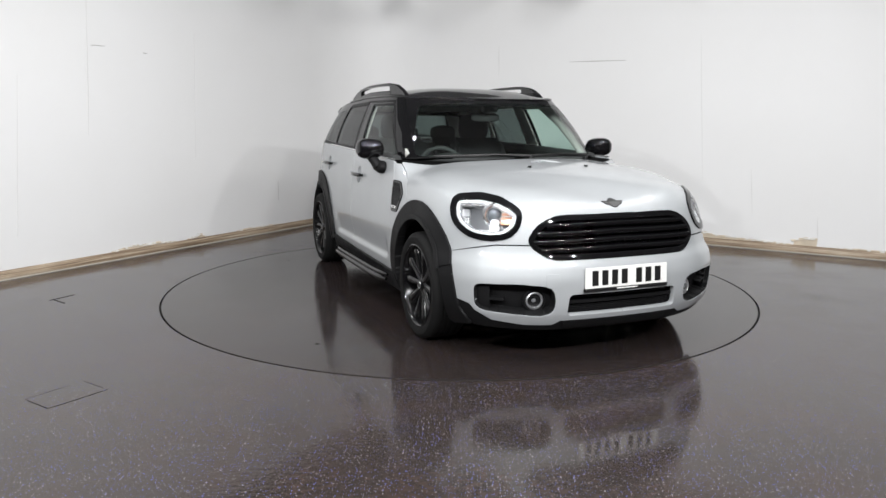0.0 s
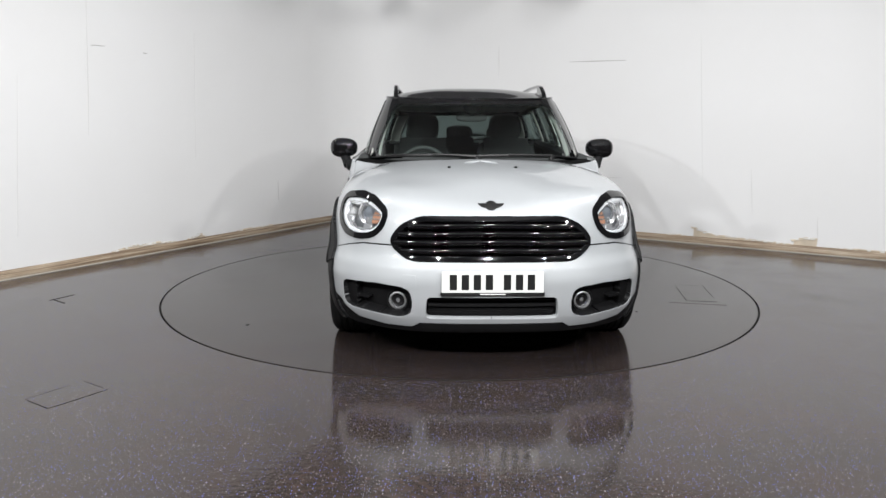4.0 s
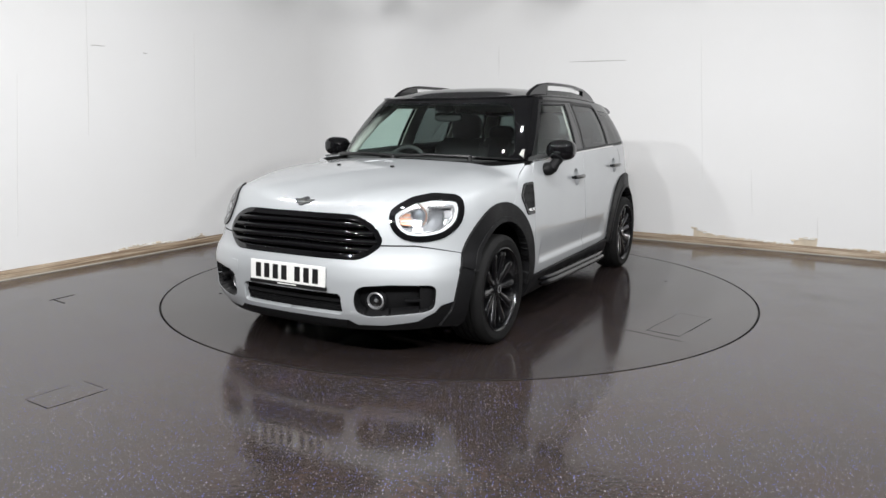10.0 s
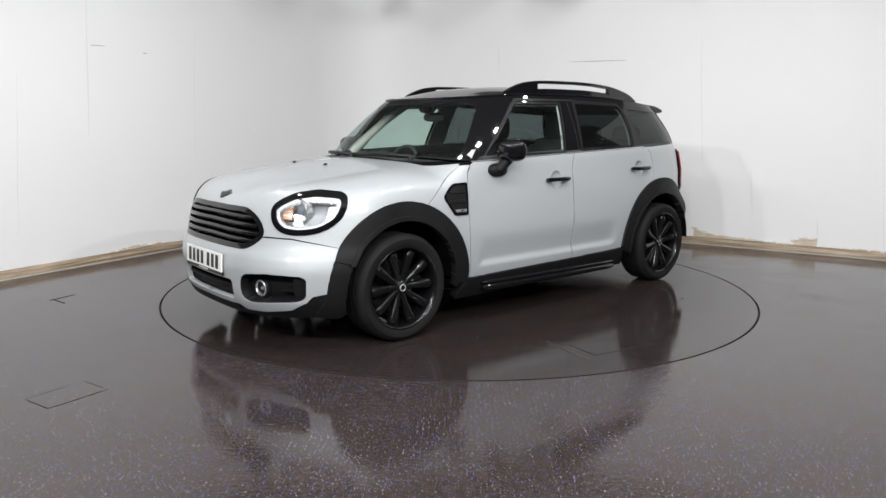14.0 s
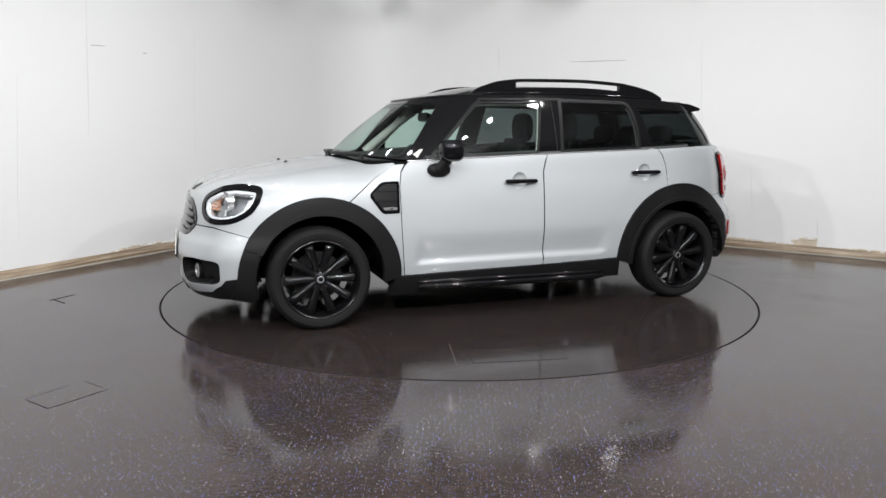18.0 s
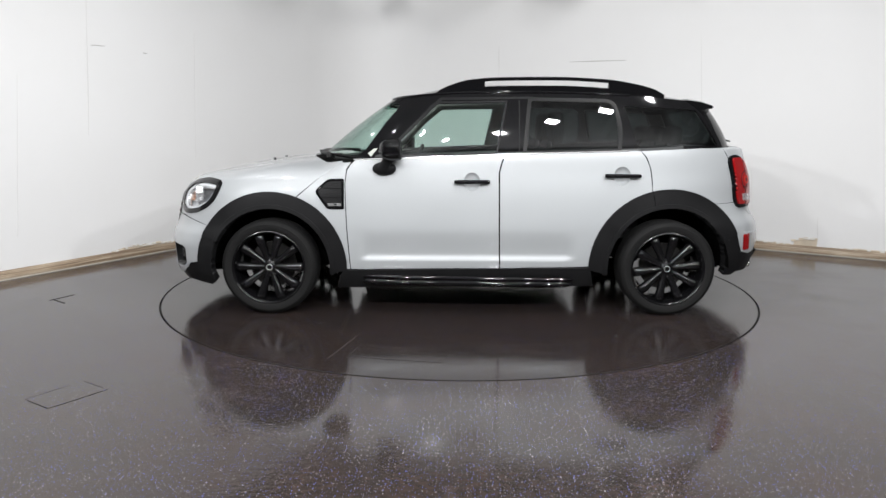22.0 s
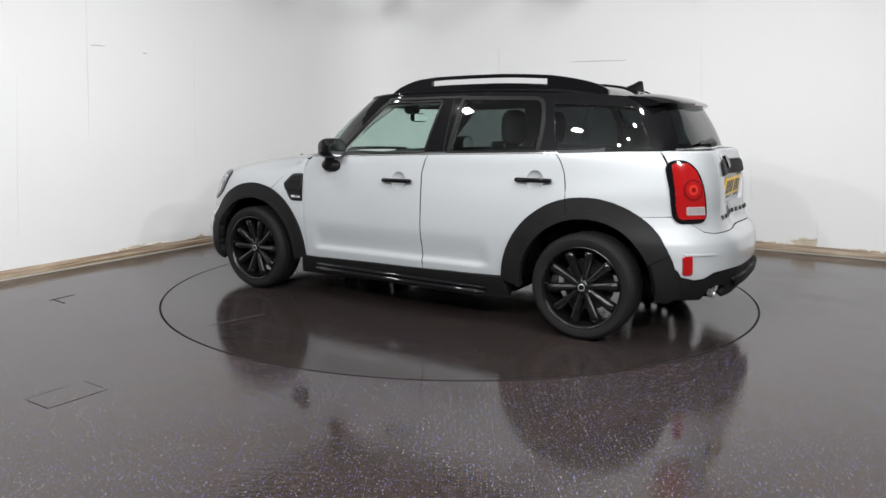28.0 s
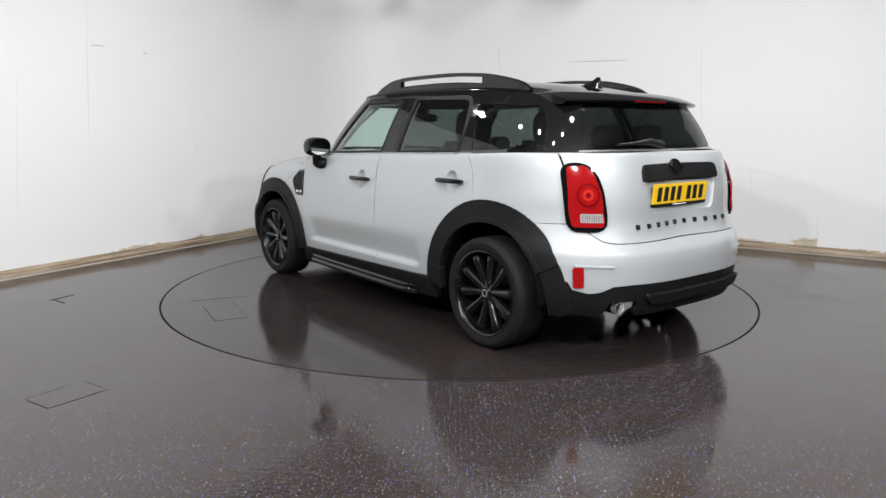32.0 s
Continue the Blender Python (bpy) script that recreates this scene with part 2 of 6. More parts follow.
def rounded(pts, r, n=6):
    """A closed outline with its corners rounded; r is one radius or one for each corner."""
    out, k = [], len(pts)
    for i in range(k):
        p, a, b = Vector(pts[i]), Vector(pts[i - 1]), Vector(pts[(i + 1) % k])
        rad = r[i] if isinstance(r, (list, tuple)) else r
        u, v = (a - p), (b - p)
        rad = min(rad, u.length * 0.49, v.length * 0.49)
        s, e = p + u.normalized() * rad, p + v.normalized() * rad
        for j in range(n + 1):
            t = j / n
            q = s * (1 - t) ** 2 + p * 2 * t * (1 - t) + e * t * t
            out.append((q.x, q.y))
    return out


def ellipse(cx, cy, rx, ry, n=40, power=2.0, turn=0.0):
    out = []
    for i in range(n):
        a = 2 * math.pi * i / n
        c, s = math.cos(a), math.sin(a)
        x, y = rx * math.copysign(abs(c) ** (2 / power), c), ry * math.copysign(abs(s) ** (2 / power), s)
        ct, st = math.cos(turn), math.sin(turn)
        out.append((cx + x * ct - y * st, cy + x * st + y * ct))
    return out


def arc(cx, cz, r, a0, a1, n=24):
    return [(cx + r * math.cos(radians(a0 + (a1 - a0) * i / n)), cz + r * math.sin(radians(a0 + (a1 - a0) * i / n))) for i in range(n + 1)]


class Region:
    """An outline with holes: several closed loops."""

    def __init__(self, loops):
        self.loops = loops


def holed(outer, *holes):
    return Region([outer, *holes])


def view_axes(view):
    """The two axes of a drawing plane, and the way that it faces."""
    if isinstance(view, str):
        ax, to = {"side+": ((0, 2), (0, 1, 0)), "side-": ((0, 2), (0, -1, 0)), "front": ((1, 2), (1, 0, 0)),
                  "rear": ((1, 2), (-1, 0, 0)), "top": ((0, 1), (0, 0, 1))}[view]
        return np.eye(3)[list(ax)], np.array(to, float)
    a = radians(view)
    return np.array([(-math.sin(a), math.cos(a), 0), (0, 0, 1)]), np.array([math.cos(a), math.sin(a), 0])


class Skin:
    """A surface of small triangles, from which panels are cut along outlines drawn in one of the three views."""

    def __init__(self, verts, quads=(), tris=None, normals=None):
        self.v = np.array(verts, float)
        t = np.array(tris if tris is not None else [q for a, b, c, d in quads for q in ((a, c, b), (a, d, c))])
        n = np.cross(self.v[t[:, 1]] - self.v[t[:, 0]], self.v[t[:, 2]] - self.v[t[:, 0]])
        keep = np.linalg.norm(n, axis=1) > 1e-9
        self.t, n = t[keep], n[keep]
        vn = np.zeros_like(self.v)
        for k in range(3):
            np.add.at(vn, self.t[:, k], n)
        self.vn = vn / np.maximum(np.linalg.norm(vn, axis=1, keepdims=True), 1e-12)
        if normals is not None:
            self.vn = np.array(normals)
        self.tn = n / np.linalg.norm(n, axis=1, keepdims=True)

    def cut(self, view, outline, push=0.0, facing=0.05, keep=None):
        """view: 'side+', 'side-', 'front', 'rear', 'top', or degrees from the nose. Returns points, normals, faces."""
        U, toward = view_axes(view)
        loops = [np.array(l, float) for l in (outline.loops if isinstance(outline, Region) else [outline])]
        p2 = self.v @ U.T
        e0 = np.concatenate(loops)
        e1 = np.concatenate([np.roll(l, -1, 0) for l in loops])
        lo, hi = e0.min(0), e0.max(0)
        tri = p2[self.t]
        ok = (tri.min(1) <= hi).all(1) & (tri.max(1) >= lo).all(1) & (self.tn @ toward > facing)
        if keep is not None:
            ok &= keep(self.v[self.t].mean(1))
        pts, nrm, faces, seen = [], [], [], {}

        def put(p, n):
            x, y, z = p
            i, j, k = int(x * 2e3 + 1e4), int(y * 2e3 + 1e4), int(z * 2e3 + 1e4)
            for a in (i, i + 1 if (x * 2e3) % 1 > 0.5 else i - 1):
                for b in (j, j + 1 if (y * 2e3) % 1 > 0.5 else j - 1):
                    for c in (k, k + 1 if (z * 2e3) % 1 > 0.5 else k - 1):
                        for m in seen.get((a, b, c), ()):
                            q = pts[m]
                            if abs(q[0] - x) < 1.2e-4 and abs(q[1] - y) < 1.2e-4 and abs(q[2] - z) < 1.2e-4:
                                return m
            seen.setdefault((i, j, k), []).append(len(pts))
            pts.append(p)
            nrm.append(n)
            return len(pts) - 1

        def inside(c):
            n = np.zeros(len(c), int)
            for p, q in zip(e0, e1):
                if p[1] != q[1]:
                    n += ((p[1] > c[:, 1]) != (q[1] > c[:, 1])) & (c[:, 0] < (q[0] - p[0]) * (c[:, 1] - p[1]) / (q[1] - p[1]) + p[0])
            return n % 2 == 1
        ids = np.nonzero(ok)[0]
        if len(ids) == 0:
            return np.zeros((0, 3)), np.zeros((0, 3)), faces
        tlo, thi = tri[ids].min(1), tri[ids].max(1)
        mid, half = (tlo + thi) / 2, (thi - tlo) / 2
        touch = [[] for _ in ids]
        for k, (p, q) in enumerate(zip(e0, e1)):
            dx, dy = q[0] - p[0], q[1] - p[1]
            l, h = np.minimum(p, q), np.maximum(p, q)
            off = abs(dx * (mid[:, 1] - p[1]) - dy * (mid[:, 0] - p[0]))
            hit = (l <= thi).all(1) & (h >= tlo).all(1) & (off <= abs(dy) * half[:, 0] + abs(dx) * half[:, 1] + 1e-9)
            for i in np.nonzero(hit)[0]:
                touch[i].append(k)
        near = np.array([bool(t) for t in touch])
        A, B, C = tri[ids, 0], tri[ids, 1], tri[ids, 2]
        det = (B[:, 0] - A[:, 0]) * (C[:, 1] - A[:, 1]) - (B[:, 1] - A[:, 1]) * (C[:, 0] - A[:, 0])
        near &= abs(det) > 1e-9
        full = self.t[ids[~near][inside(tri[ids[~near]].mean(1))]]
        used, inv = np.unique(full, return_inverse=True)
        for i in used:
            p = self.v[i]
            seen.setdefault(tuple(int(c * 2e3 + 1e4) for c in p), []).append(len(pts))
            pts.append(p)
            nrm.append(self.vn[i])
        faces += [list(f) for f in inv.reshape(-1, 3)]
        bits = []
        for i in np.nonzero(near)[0]:
            k = ids[i]
            (ax, ay), (bx, by), (cx, cy) = q = tri[k].tolist()
            d = det[i]
            sg = 1.0 if d > 0 else -1.0
            vs = [Vector(p) for p in q]
            es = [(0, 1), (1, 2), (2, 0)]
            for m in touch[i]:
                px, py = e0[m].tolist()
                qx, qy = e1[m].tolist()
                t0, t1 = 0.0, 1.0
                for (sx, sy), (ex, ey) in ((q[0], q[1]), (q[1], q[2]), (q[2], q[0])):
                    f0 = sg * ((ex - sx) * (py - sy) - (ey - sy) * (px - sx))
                    f1 = sg * ((ex - sx) * (qy - sy) - (ey - sy) * (qx - sx))
                    if f0 < 0 and f1 < 0:
                        t1 = -1
                        break
                    if f0 < 0:
                        t0 = max(t0, f0 / (f0 - f1))
                    elif f1 < 0:
                        t1 = min(t1, f0 / (f0 - f1))
                if t1 - t0 > 1e-6:
                    n = len(vs)
                    vs += [Vector((px + (qx - px) * t0, py + (qy - py) * t0)), Vector((px + (qx - px) * t1, py + (qy - py) * t1))]
                    es.append((n, n + 1))
            if len(es) == 3:
                bits.append((k, d, [q]))
            else:
                ov, _, of = delaunay_2d_cdt(vs, es, [], 0, 1e-7)[:3]
                bits.append((k, d, [[tuple(ov[j]) for j in f] for f in of]))
        cen = np.array([np.mean(f, 0) for _, _, fs in bits for f in fs]).reshape(-1, 2)
        keep_bit = inside(cen)
        c = 0
        for k, d, fs in bits:
            V, N = self.v[self.t[k]], self.vn[self.t[k]]
            (ax, ay), (bx, by), (cx, cy) = tri[k].tolist()
            for f in fs:
                c += 1
                if not keep_bit[c - 1]:
                    continue
                out = []
                for x, y in f:
                    l1 = ((bx - x) * (cy - y) - (by - y) * (cx - x)) / d
                    l2 = ((cx - x) * (ay - y) - (cy - y) * (ax - x)) / d
                    l3 = 1 - l1 - l2
                    w = 0 if l1 > 0.9999 else 1 if l2 > 0.9999 else 2 if l3 > 0.9999 else -1
                    j = put(V[w], N[w]) if w >= 0 else put(l1 * V[0] + l2 * V[1] + l3 * V[2], l1 * N[0] + l2 * N[1] + l3 * N[2])
                    if j not in out:
                        out.append(j)
                if len(out) >= 3:
                    turn = sum(a[0] * b[1] - b[0] * a[1] for a, b in zip(f, list(f[1:]) + [f[0]]))
                    faces.append(out if turn * d > 0 else out[::-1])
        P, N = np.array(pts), np.array(nrm)
        if len(P) == 0:
            return P, N, faces
        N = N / np.maximum(np.linalg.norm(N, axis=1, keepdims=True), 1e-9)
        return P + N * push, N, faces


def clean_rim(P, rim):
    """The border edges, without the seams inside the panel where one long edge meets two short ones."""
    if not rim:
        return rim
    ids = np.unique(np.array(rim))
    Q = P[ids]
    out = []
    for a, b in rim:
        d = P[b] - P[a]
        l2 = max(d @ d, 1e-12)
        t = (Q - P[a]) @ d / l2
        off = Q - P[a] - t[:, None] * d
        on = (t > 0) & (t < 1) & ((off * off).sum(1) < 2.5e-7) & (ids != a) & (ids != b)
        chain = [a] + [int(i) for i in ids[on][np.argsort(t[on])]] + [b]
        out += zip(chain, chain[1:])
    have = set(out)
    return [(a, b) for a, b in dict.fromkeys(out) if (b, a) not in have]


def panel(name, skin, view, outline, material, parent, label="", push=0.0, thick=0.012, round_edge=0.0012, facing=0.05, keep=None):
    """A panel cut from a skin, with a returned edge all round."""
    if keep is None and view in ("front", "rear"):
        keep = (lambda c: c[:, 0] > 0.1) if view == "front" else (lambda c: c[:, 0] < -0.9)
    P, N, faces = skin.cut(view, outline, push, facing, keep)
    count = {}
    for f in faces:
        for a, b in zip(f, f[1:] + f[:1]):
            count[(a, b)] = count.get((a, b), 0) + 1
    rim = clean_rim(P, [(a, b) for (a, b) in count if (b, a) not in count])
    V, NN, F = list(P), list(N), list(faces)
    dup = {}
    out_dir = {}
    R = np.array(rim).reshape(-1, 2)
    D = np.cross(P[R[:, 1]] - P[R[:, 0]], N[R[:, 0]])
    span = {}
    for (a, b), d in zip(rim, D):
        for i in (a, b):
            out_dir[i] = out_dir.get(i, 0) + d
            span[i] = span.get(i, 0) + np.linalg.norm(d)

    def low(i, depth, inset, tilt):
        key = (i, depth, tilt)
        if key not in dup:
            o = out_dir[i] / max(np.linalg.norm(out_dir[i]), 0.4 * span[i], 1e-9)
            dup[key] = len(V)
            V.append(P[i] - N[i] * depth + o * inset)
            n = N[i] * tilt + o * (1 - tilt)
            NN.append(n / max(np.linalg.norm(n), 1e-9))
        return dup[key]
    r = round_edge
    for a, b in rim:
        F.append([b, a, low(a, r, r * 0.7, 0.3), low(b, r, r * 0.7, 0.3)])
        F.append([low(b, r, r * 0.7, 0.3), low(a, r, r * 0.7, 0.3), low(a, thick, r * 0.7, 0.0), low(b, thick, r * 0.7, 0.0)])
    return mesh_object(name, V, F, material, parent, label, True, NN)


def flip(outline):
    """The outline mirrored about the car's middle plane, for the front, rear and top views."""
    return [(-a, b) for a, b in outline][::-1]

# ---------- the room ----------
DISC_R = 2.242
CORNER = Vector((-1.301, 4.606, 0))
LEFT_DIR = Vector((-0.4666, -0.8845, 0))
RIGHT_DIR = Vector((0.847, -0.5316, 0))
BEND = 1.15
LEFT_LEN, RIGHT_LEN = 11.0, 10.0
LEFT_WHITE, RIGHT_WHITE = 6.8, 7.6


def wall_line():
    """The foot of the white wall: the far left end, round the bend, to the far right end."""
    pts = [CORNER + LEFT_DIR * d for d in np.linspace(LEFT_WHITE, BEND, 12)]
    a, b, c = CORNER + LEFT_DIR * BEND, CORNER, CORNER + RIGHT_DIR * BEND
    pts += [a * (1 - t) ** 2 + b * 2 * t * (1 - t) + c * t * t for t in np.linspace(0, 1, 20)[1:-1]]
    pts += [CORNER + RIGHT_DIR * d for d in np.linspace(BEND, RIGHT_WHITE, 12)]
    return pts


WALL_LINE = wall_line()


def inward(i, line):
    d = (line[min(i + 1, len(line) - 1)] - line[max(i - 1, 0)]).normalized()
    return Vector((d.y, -d.x, 0))


def along_wall(line, section, closed=True):
    """A moulding swept along the wall's foot; section: (out of the wall, height) pairs."""
    bm = bmesh.new()
    rows = [[bm.verts.new(p + inward(i, line) * o + Vector((0, 0, z))) for o, z in section] for i, p in enumerate(line)]
    n = len(section)
    for a, b in zip(rows, rows[1:]):
        for k in range(n if closed else n - 1):
            bm.faces.new((a[k], a[(k + 1) % n], b[(k + 1) % n], b[k]))
    bm.faces.new(rows[0])
    bm.faces.new(rows[-1])
    return bm


def wall_frame(origin, along):
    """Matrix with x along the wall, y out of the room, z up."""
    a = along.normalized()
    return Matrix(((a.x, -a.y, 0, origin.x), (a.y, a.x, 0, origin.y), (0, 0, 1, 0), (0, 0, 0, 1)))


def ring_faces(bm, inner, outer, z0, z1):
    n = len(inner)
    v = [[bm.verts.new((x, y, z)) for x, y in loop] for loop, z in ((inner, z0), (inner, z1), (outer, z1), (outer, z0))]
    for i in range(n):
        j = (i + 1) % n
        for k in range(4):
            a, b = v[k], v[(k + 1) % 4]
            bm.faces.new((a[i], a[j], b[j], b[i]))


WALLS = {}


def build_room():
    n = 160
    circ = [(DISC_R * math.cos(2 * math.pi * i / n), DISC_R * math.sin(2 * math.pi * i / n)) for i in range(n)]
    gap = [(x * 1.0040, y * 1.0040) for x, y in circ]
    far = []
    for i in range(n):
        a = 2 * math.pi * i / n
        k = 11.0 / max(abs(math.cos(a)), abs(math.sin(a)))
        far.append((math.cos(a) * k, math.sin(a) * k))
    bm = bmesh.new()
    ring_faces(bm, gap, far, -0.03, 0.0)
    tagged(part("floor", bm, FLOOR, None, sharp=20), "dark grey-brown glossy resin floor with glitter flakes", "floor", kind="structure")
    bm = bmesh.new()
    bmesh.ops.create_grid(bm, x_segments=1, y_segments=1, size=11, matrix=Matrix.Translation((0, 0, -0.04)))
    tagged(part("subfloor", bm, SEAM, None), "dark base beneath the resin floor", "floor", kind="structure")
    sec = [(0, 0), (0, WHITE_TOP), (-0.12, WHITE_TOP), (-0.12, 0)]
    for name, a, b, lab in (("wall_left", 0, 12, "white painted board wall with faint vertical joints"), ("wall_corner", 11, 31, "white painted wall curving round the corner"), ("wall_right", 30, 42, "white painted wall with peeling plaster at its foot")):
        WALLS[name] = tagged(part(name, along_wall(WALL_LINE[a:b], sec), WALL, None, sharp=30), lab, "wall", kind="structure")
        # added above the camera's view, dark for the reflections
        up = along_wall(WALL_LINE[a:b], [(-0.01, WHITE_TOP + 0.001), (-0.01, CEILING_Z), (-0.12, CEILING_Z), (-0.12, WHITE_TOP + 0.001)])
        tagged(part(name + "_upper", up, UNSEEN_DARK_WALL, None, sharp=30), "unseen dark upper wall added above the white boards", "wall", kind="structure")
    end_l = CORNER + LEFT_DIR * LEFT_LEN
    end_r = CORNER + RIGHT_DIR * RIGHT_LEN
    # unseen walls added round the rest of the room, dark in colour for reflections
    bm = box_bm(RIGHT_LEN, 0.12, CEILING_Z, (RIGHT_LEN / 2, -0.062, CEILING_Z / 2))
    tagged(part("wall_back", bm, UNSEEN_DARK_WALL, None, at=wall_frame(end_l, RIGHT_DIR)), "unseen dark wall added opposite the turntable", "wall", kind="structure")
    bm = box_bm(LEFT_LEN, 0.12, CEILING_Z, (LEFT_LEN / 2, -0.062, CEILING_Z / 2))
    tagged(part("wall_side", bm, UNSEEN_DARK_WALL, None, at=wall_frame(end_r + LEFT_DIR * LEFT_LEN, -LEFT_DIR)), "unseen dark side wall added to close the room", "wall", kind="structure")
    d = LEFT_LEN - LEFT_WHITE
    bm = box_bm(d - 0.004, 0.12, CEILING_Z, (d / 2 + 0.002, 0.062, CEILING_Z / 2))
    tagged(part("wall_left_end", bm, UNSEEN_DARK_WALL, None, at=wall_frame(end_l, -LEFT_DIR)), "unseen dark wall added beyond the white boards", "wall", kind="structure")
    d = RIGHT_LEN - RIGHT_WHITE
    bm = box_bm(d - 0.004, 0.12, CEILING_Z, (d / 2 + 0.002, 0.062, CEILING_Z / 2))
    tagged(part("wall_right_end", bm, UNSEEN_DARK_WALL, None, at=wall_frame(CORNER + RIGHT_DIR * RIGHT_WHITE, RIGHT_DIR)), "unseen dark wall added beyond the white boards", "wall", kind="structure")
    bm = box_bm(22, 22, 0.1, (0, 0, CEILING_Z + 0.05))
    tagged(part("ceiling", bm, CEIL, None), "grey ceiling above square lamps", "ceiling", kind="structure")
    # skirting: a rounded grimy board with a pale bead at its foot
    board = [(0.0005, 0.012), (0.0005, 0.074), (0.006, 0.078), (0.014, 0.075), (0.022, 0.066), (0.024, 0.050), (0.030, 0.040), (0.032, 0.020), (0.030, 0.012)]
    sk = along_wall(WALL_LINE, board)
    tagged(part("baseboard", sk, WOOD, None, sharp=35), "grimy beige rounded skirting board", "skirting", kind="structure")
    bead = [(0.0005, 0.0005), (0.0005, 0.011), (0.033, 0.009), (0.037, 0.005), (0.037, 0.0005)]
    tagged(part("trim", along_wall(WALL_LINE, bead), BEAD, None, sharp=35), "pale scuffed sealing bead along the skirting", "trim", kind="structure")


build_room()


def on_wall(side, along, z, out=0.0):
    """A place on one of the straight walls, measured from the square corner."""
    d = LEFT_DIR if side == "left" else RIGHT_DIR
    nrm = Vector((0.8845, -0.4666, 0)) if side == "left" else Vector((-0.5316, -0.847, 0))
    return CORNER + d * along + nrm * out + Vector((0, 0, z))


def build_wall_marks():
    """Cracks, scratches and board joints: thin raised or sunk lines on the paint."""
    def line(side, a0, z0, a1, z1, w, m, name):
        bm = bmesh.new()
        n = 8
        rows = []
        for i in range(n + 1):
            t = i / n
            k = w * (0.35 + 0.65 * math.sin(math.pi * min(max(t, 0.06), 0.94)))
            jit = 0.15 * w * math.sin(9.1 * t + a0 * 7)
            a, z = a0 + (a1 - a0) * t, z0 + (z1 - z0) * t
            along = abs(a1 - a0) > abs(z1 - z0)
            rows.append([bm.verts.new(on_wall(side, a + (0 if along else s * k + jit), z + (s * k + jit if along else 0), o)) for s, o in ((-1, 0.0004), (-0.5, 0.0022), (0.5, 0.0022), (1, 0.0004))])
        for p, q in zip(rows, rows[1:]):
            for k in range(3):
                bm.faces.new((p[k], p[k + 1], q[k + 1], q[k]))
        part(name, bm, m, WALLS["wall_" + side])
    for side, a0, z0, a1, z1, w, m, name in WALL_MARKS:
        line(side, a0, z0, a1, z1, w, {"dark": CRACK, "pale": JOINT, "grey": SCUFF}[m], name)


def torn_plaster(side, a0, a1, heights, seed, name="torn_plaster"):
    """A strip where the paint has come away above the skirting, with a ragged upturned edge."""
    rnd = random.Random(seed)
    wall = WALLS["wall_" + side]
    n = len(heights) * 4
    hs = curve1(np.linspace(0, 1, len(heights)), heights)
    bm = bmesh.new()
    low, top, lip = [], [], []
    for i in range(n + 1):
        t = i / n
        a = a0 + (a1 - a0) * t
        h = float(hs(t)) * (1 + rnd.uniform(-0.22, 0.22)) + 0.002
        low.append(bm.verts.new(on_wall(side, a, 0.075, 0.0012)))
        top.append(bm.verts.new(on_wall(side, a + rnd.uniform(-0.008, 0.008), 0.077 + h, 0.0015 + rnd.uniform(0, 0.002))))
    for i in range(n):
        bm.faces.new((low[i], low[i + 1], top[i + 1], top[i]))
    part(name, bm, PLASTER, wall, "exposed crumbling plaster")
    # curled paint flakes along the torn edge
    for i in range(0, n, 2):
        t = i / n
        a = a0 + (a1 - a0) * t
        h = float(hs(t))
        if h < 0.006:
            continue
        w, d = rnd.uniform(0.018, 0.045), rnd.uniform(0.008, 0.022)
        bm = bmesh.new()
        q = [on_wall(side, a - w, 0.077 + h + 0.004, 0.0008), on_wall(side, a + w, 0.077 + h + rnd.uniform(-0.01, 0.01), 0.0008),
             on_wall(side, a + w * 0.6, 0.077 + h - d * 0.6, d), on_wall(side, a - w * 0.5, 0.077 + h - d * 0.7, d * rnd.uniform(0.6, 1.1))]
        v = [bm.verts.new(p) for p in q]
        bm.faces.new(v)
        r = bmesh.ops.extrude_face_region(bm, geom=bm.faces[:])
        for e in r["geom"]:
            if isinstance(e, bmesh.types.BMVert):
                e.co += on_wall(side, 0, 0, 0.0012) - on_wall(side, 0, 0, 0)
        part("paint_flake", bm, FLAKE if rnd.random() < 0.6 else PLASTER, wall)


WALL_MARKS = [
    ("left", 4.250, 1.962, 4.103, 1.966, 0.0040, "dark", "scratch"),
    ("left", 3.706, 1.942, 3.655, 1.941, 0.0040, "dark", "scratch"),
    ("left", 4.260, 2.346, 4.336, 1.167, 0.0060, "pale", "board_joint"),
    ("left", 3.063, 2.191, 3.129, 0.922, 0.0040, "pale", "board_joint"),
    ("left", 1.879, 0.606, 1.881, 0.373, 0.0060, "grey", "crack"),
    ("left", 4.932, 1.672, 5.057, 0.337, 0.0030, "pale", "board_joint"),
    ("right", 3.068, 2.010, 3.748, 1.998, 0.0040, "dark", "scratch"),
    ("right", 3.416, 0.677, 3.758, 0.685, 0.0040, "grey", "scratch"),
    ("right", 3.394, 0.530, 3.698, 0.525, 0.0030, "grey", "scratch"),
    ("right", 2.121, 2.243, 2.128, 1.888, 0.0050, "grey", "crack"),
    ("right", 4.549, 2.232, 4.658, 0.691, 0.0030, "pale", "board_joint"),
    ("right", 5.797, 0.373, 5.820, 0.100, 0.0040, "pale", "board_joint"),
    ("right", 5.145, 0.830, 5.184, 0.359, 0.0030, "pale", "board_joint"),
]
build_wall_marks()
torn_plaster("right", 4.60, 5.58, [0.10, 0.055, 0.035, 0.028, 0.020, 0.018, 0.012, 0.004], 3)
torn_plaster("right", 4.30, 4.52, [0.004, 0.012, 0.004], 4)
torn_plaster("right", 6.05, 6.60, [0.003, 0.012, 0.008, 0.010, 0.003], 5)
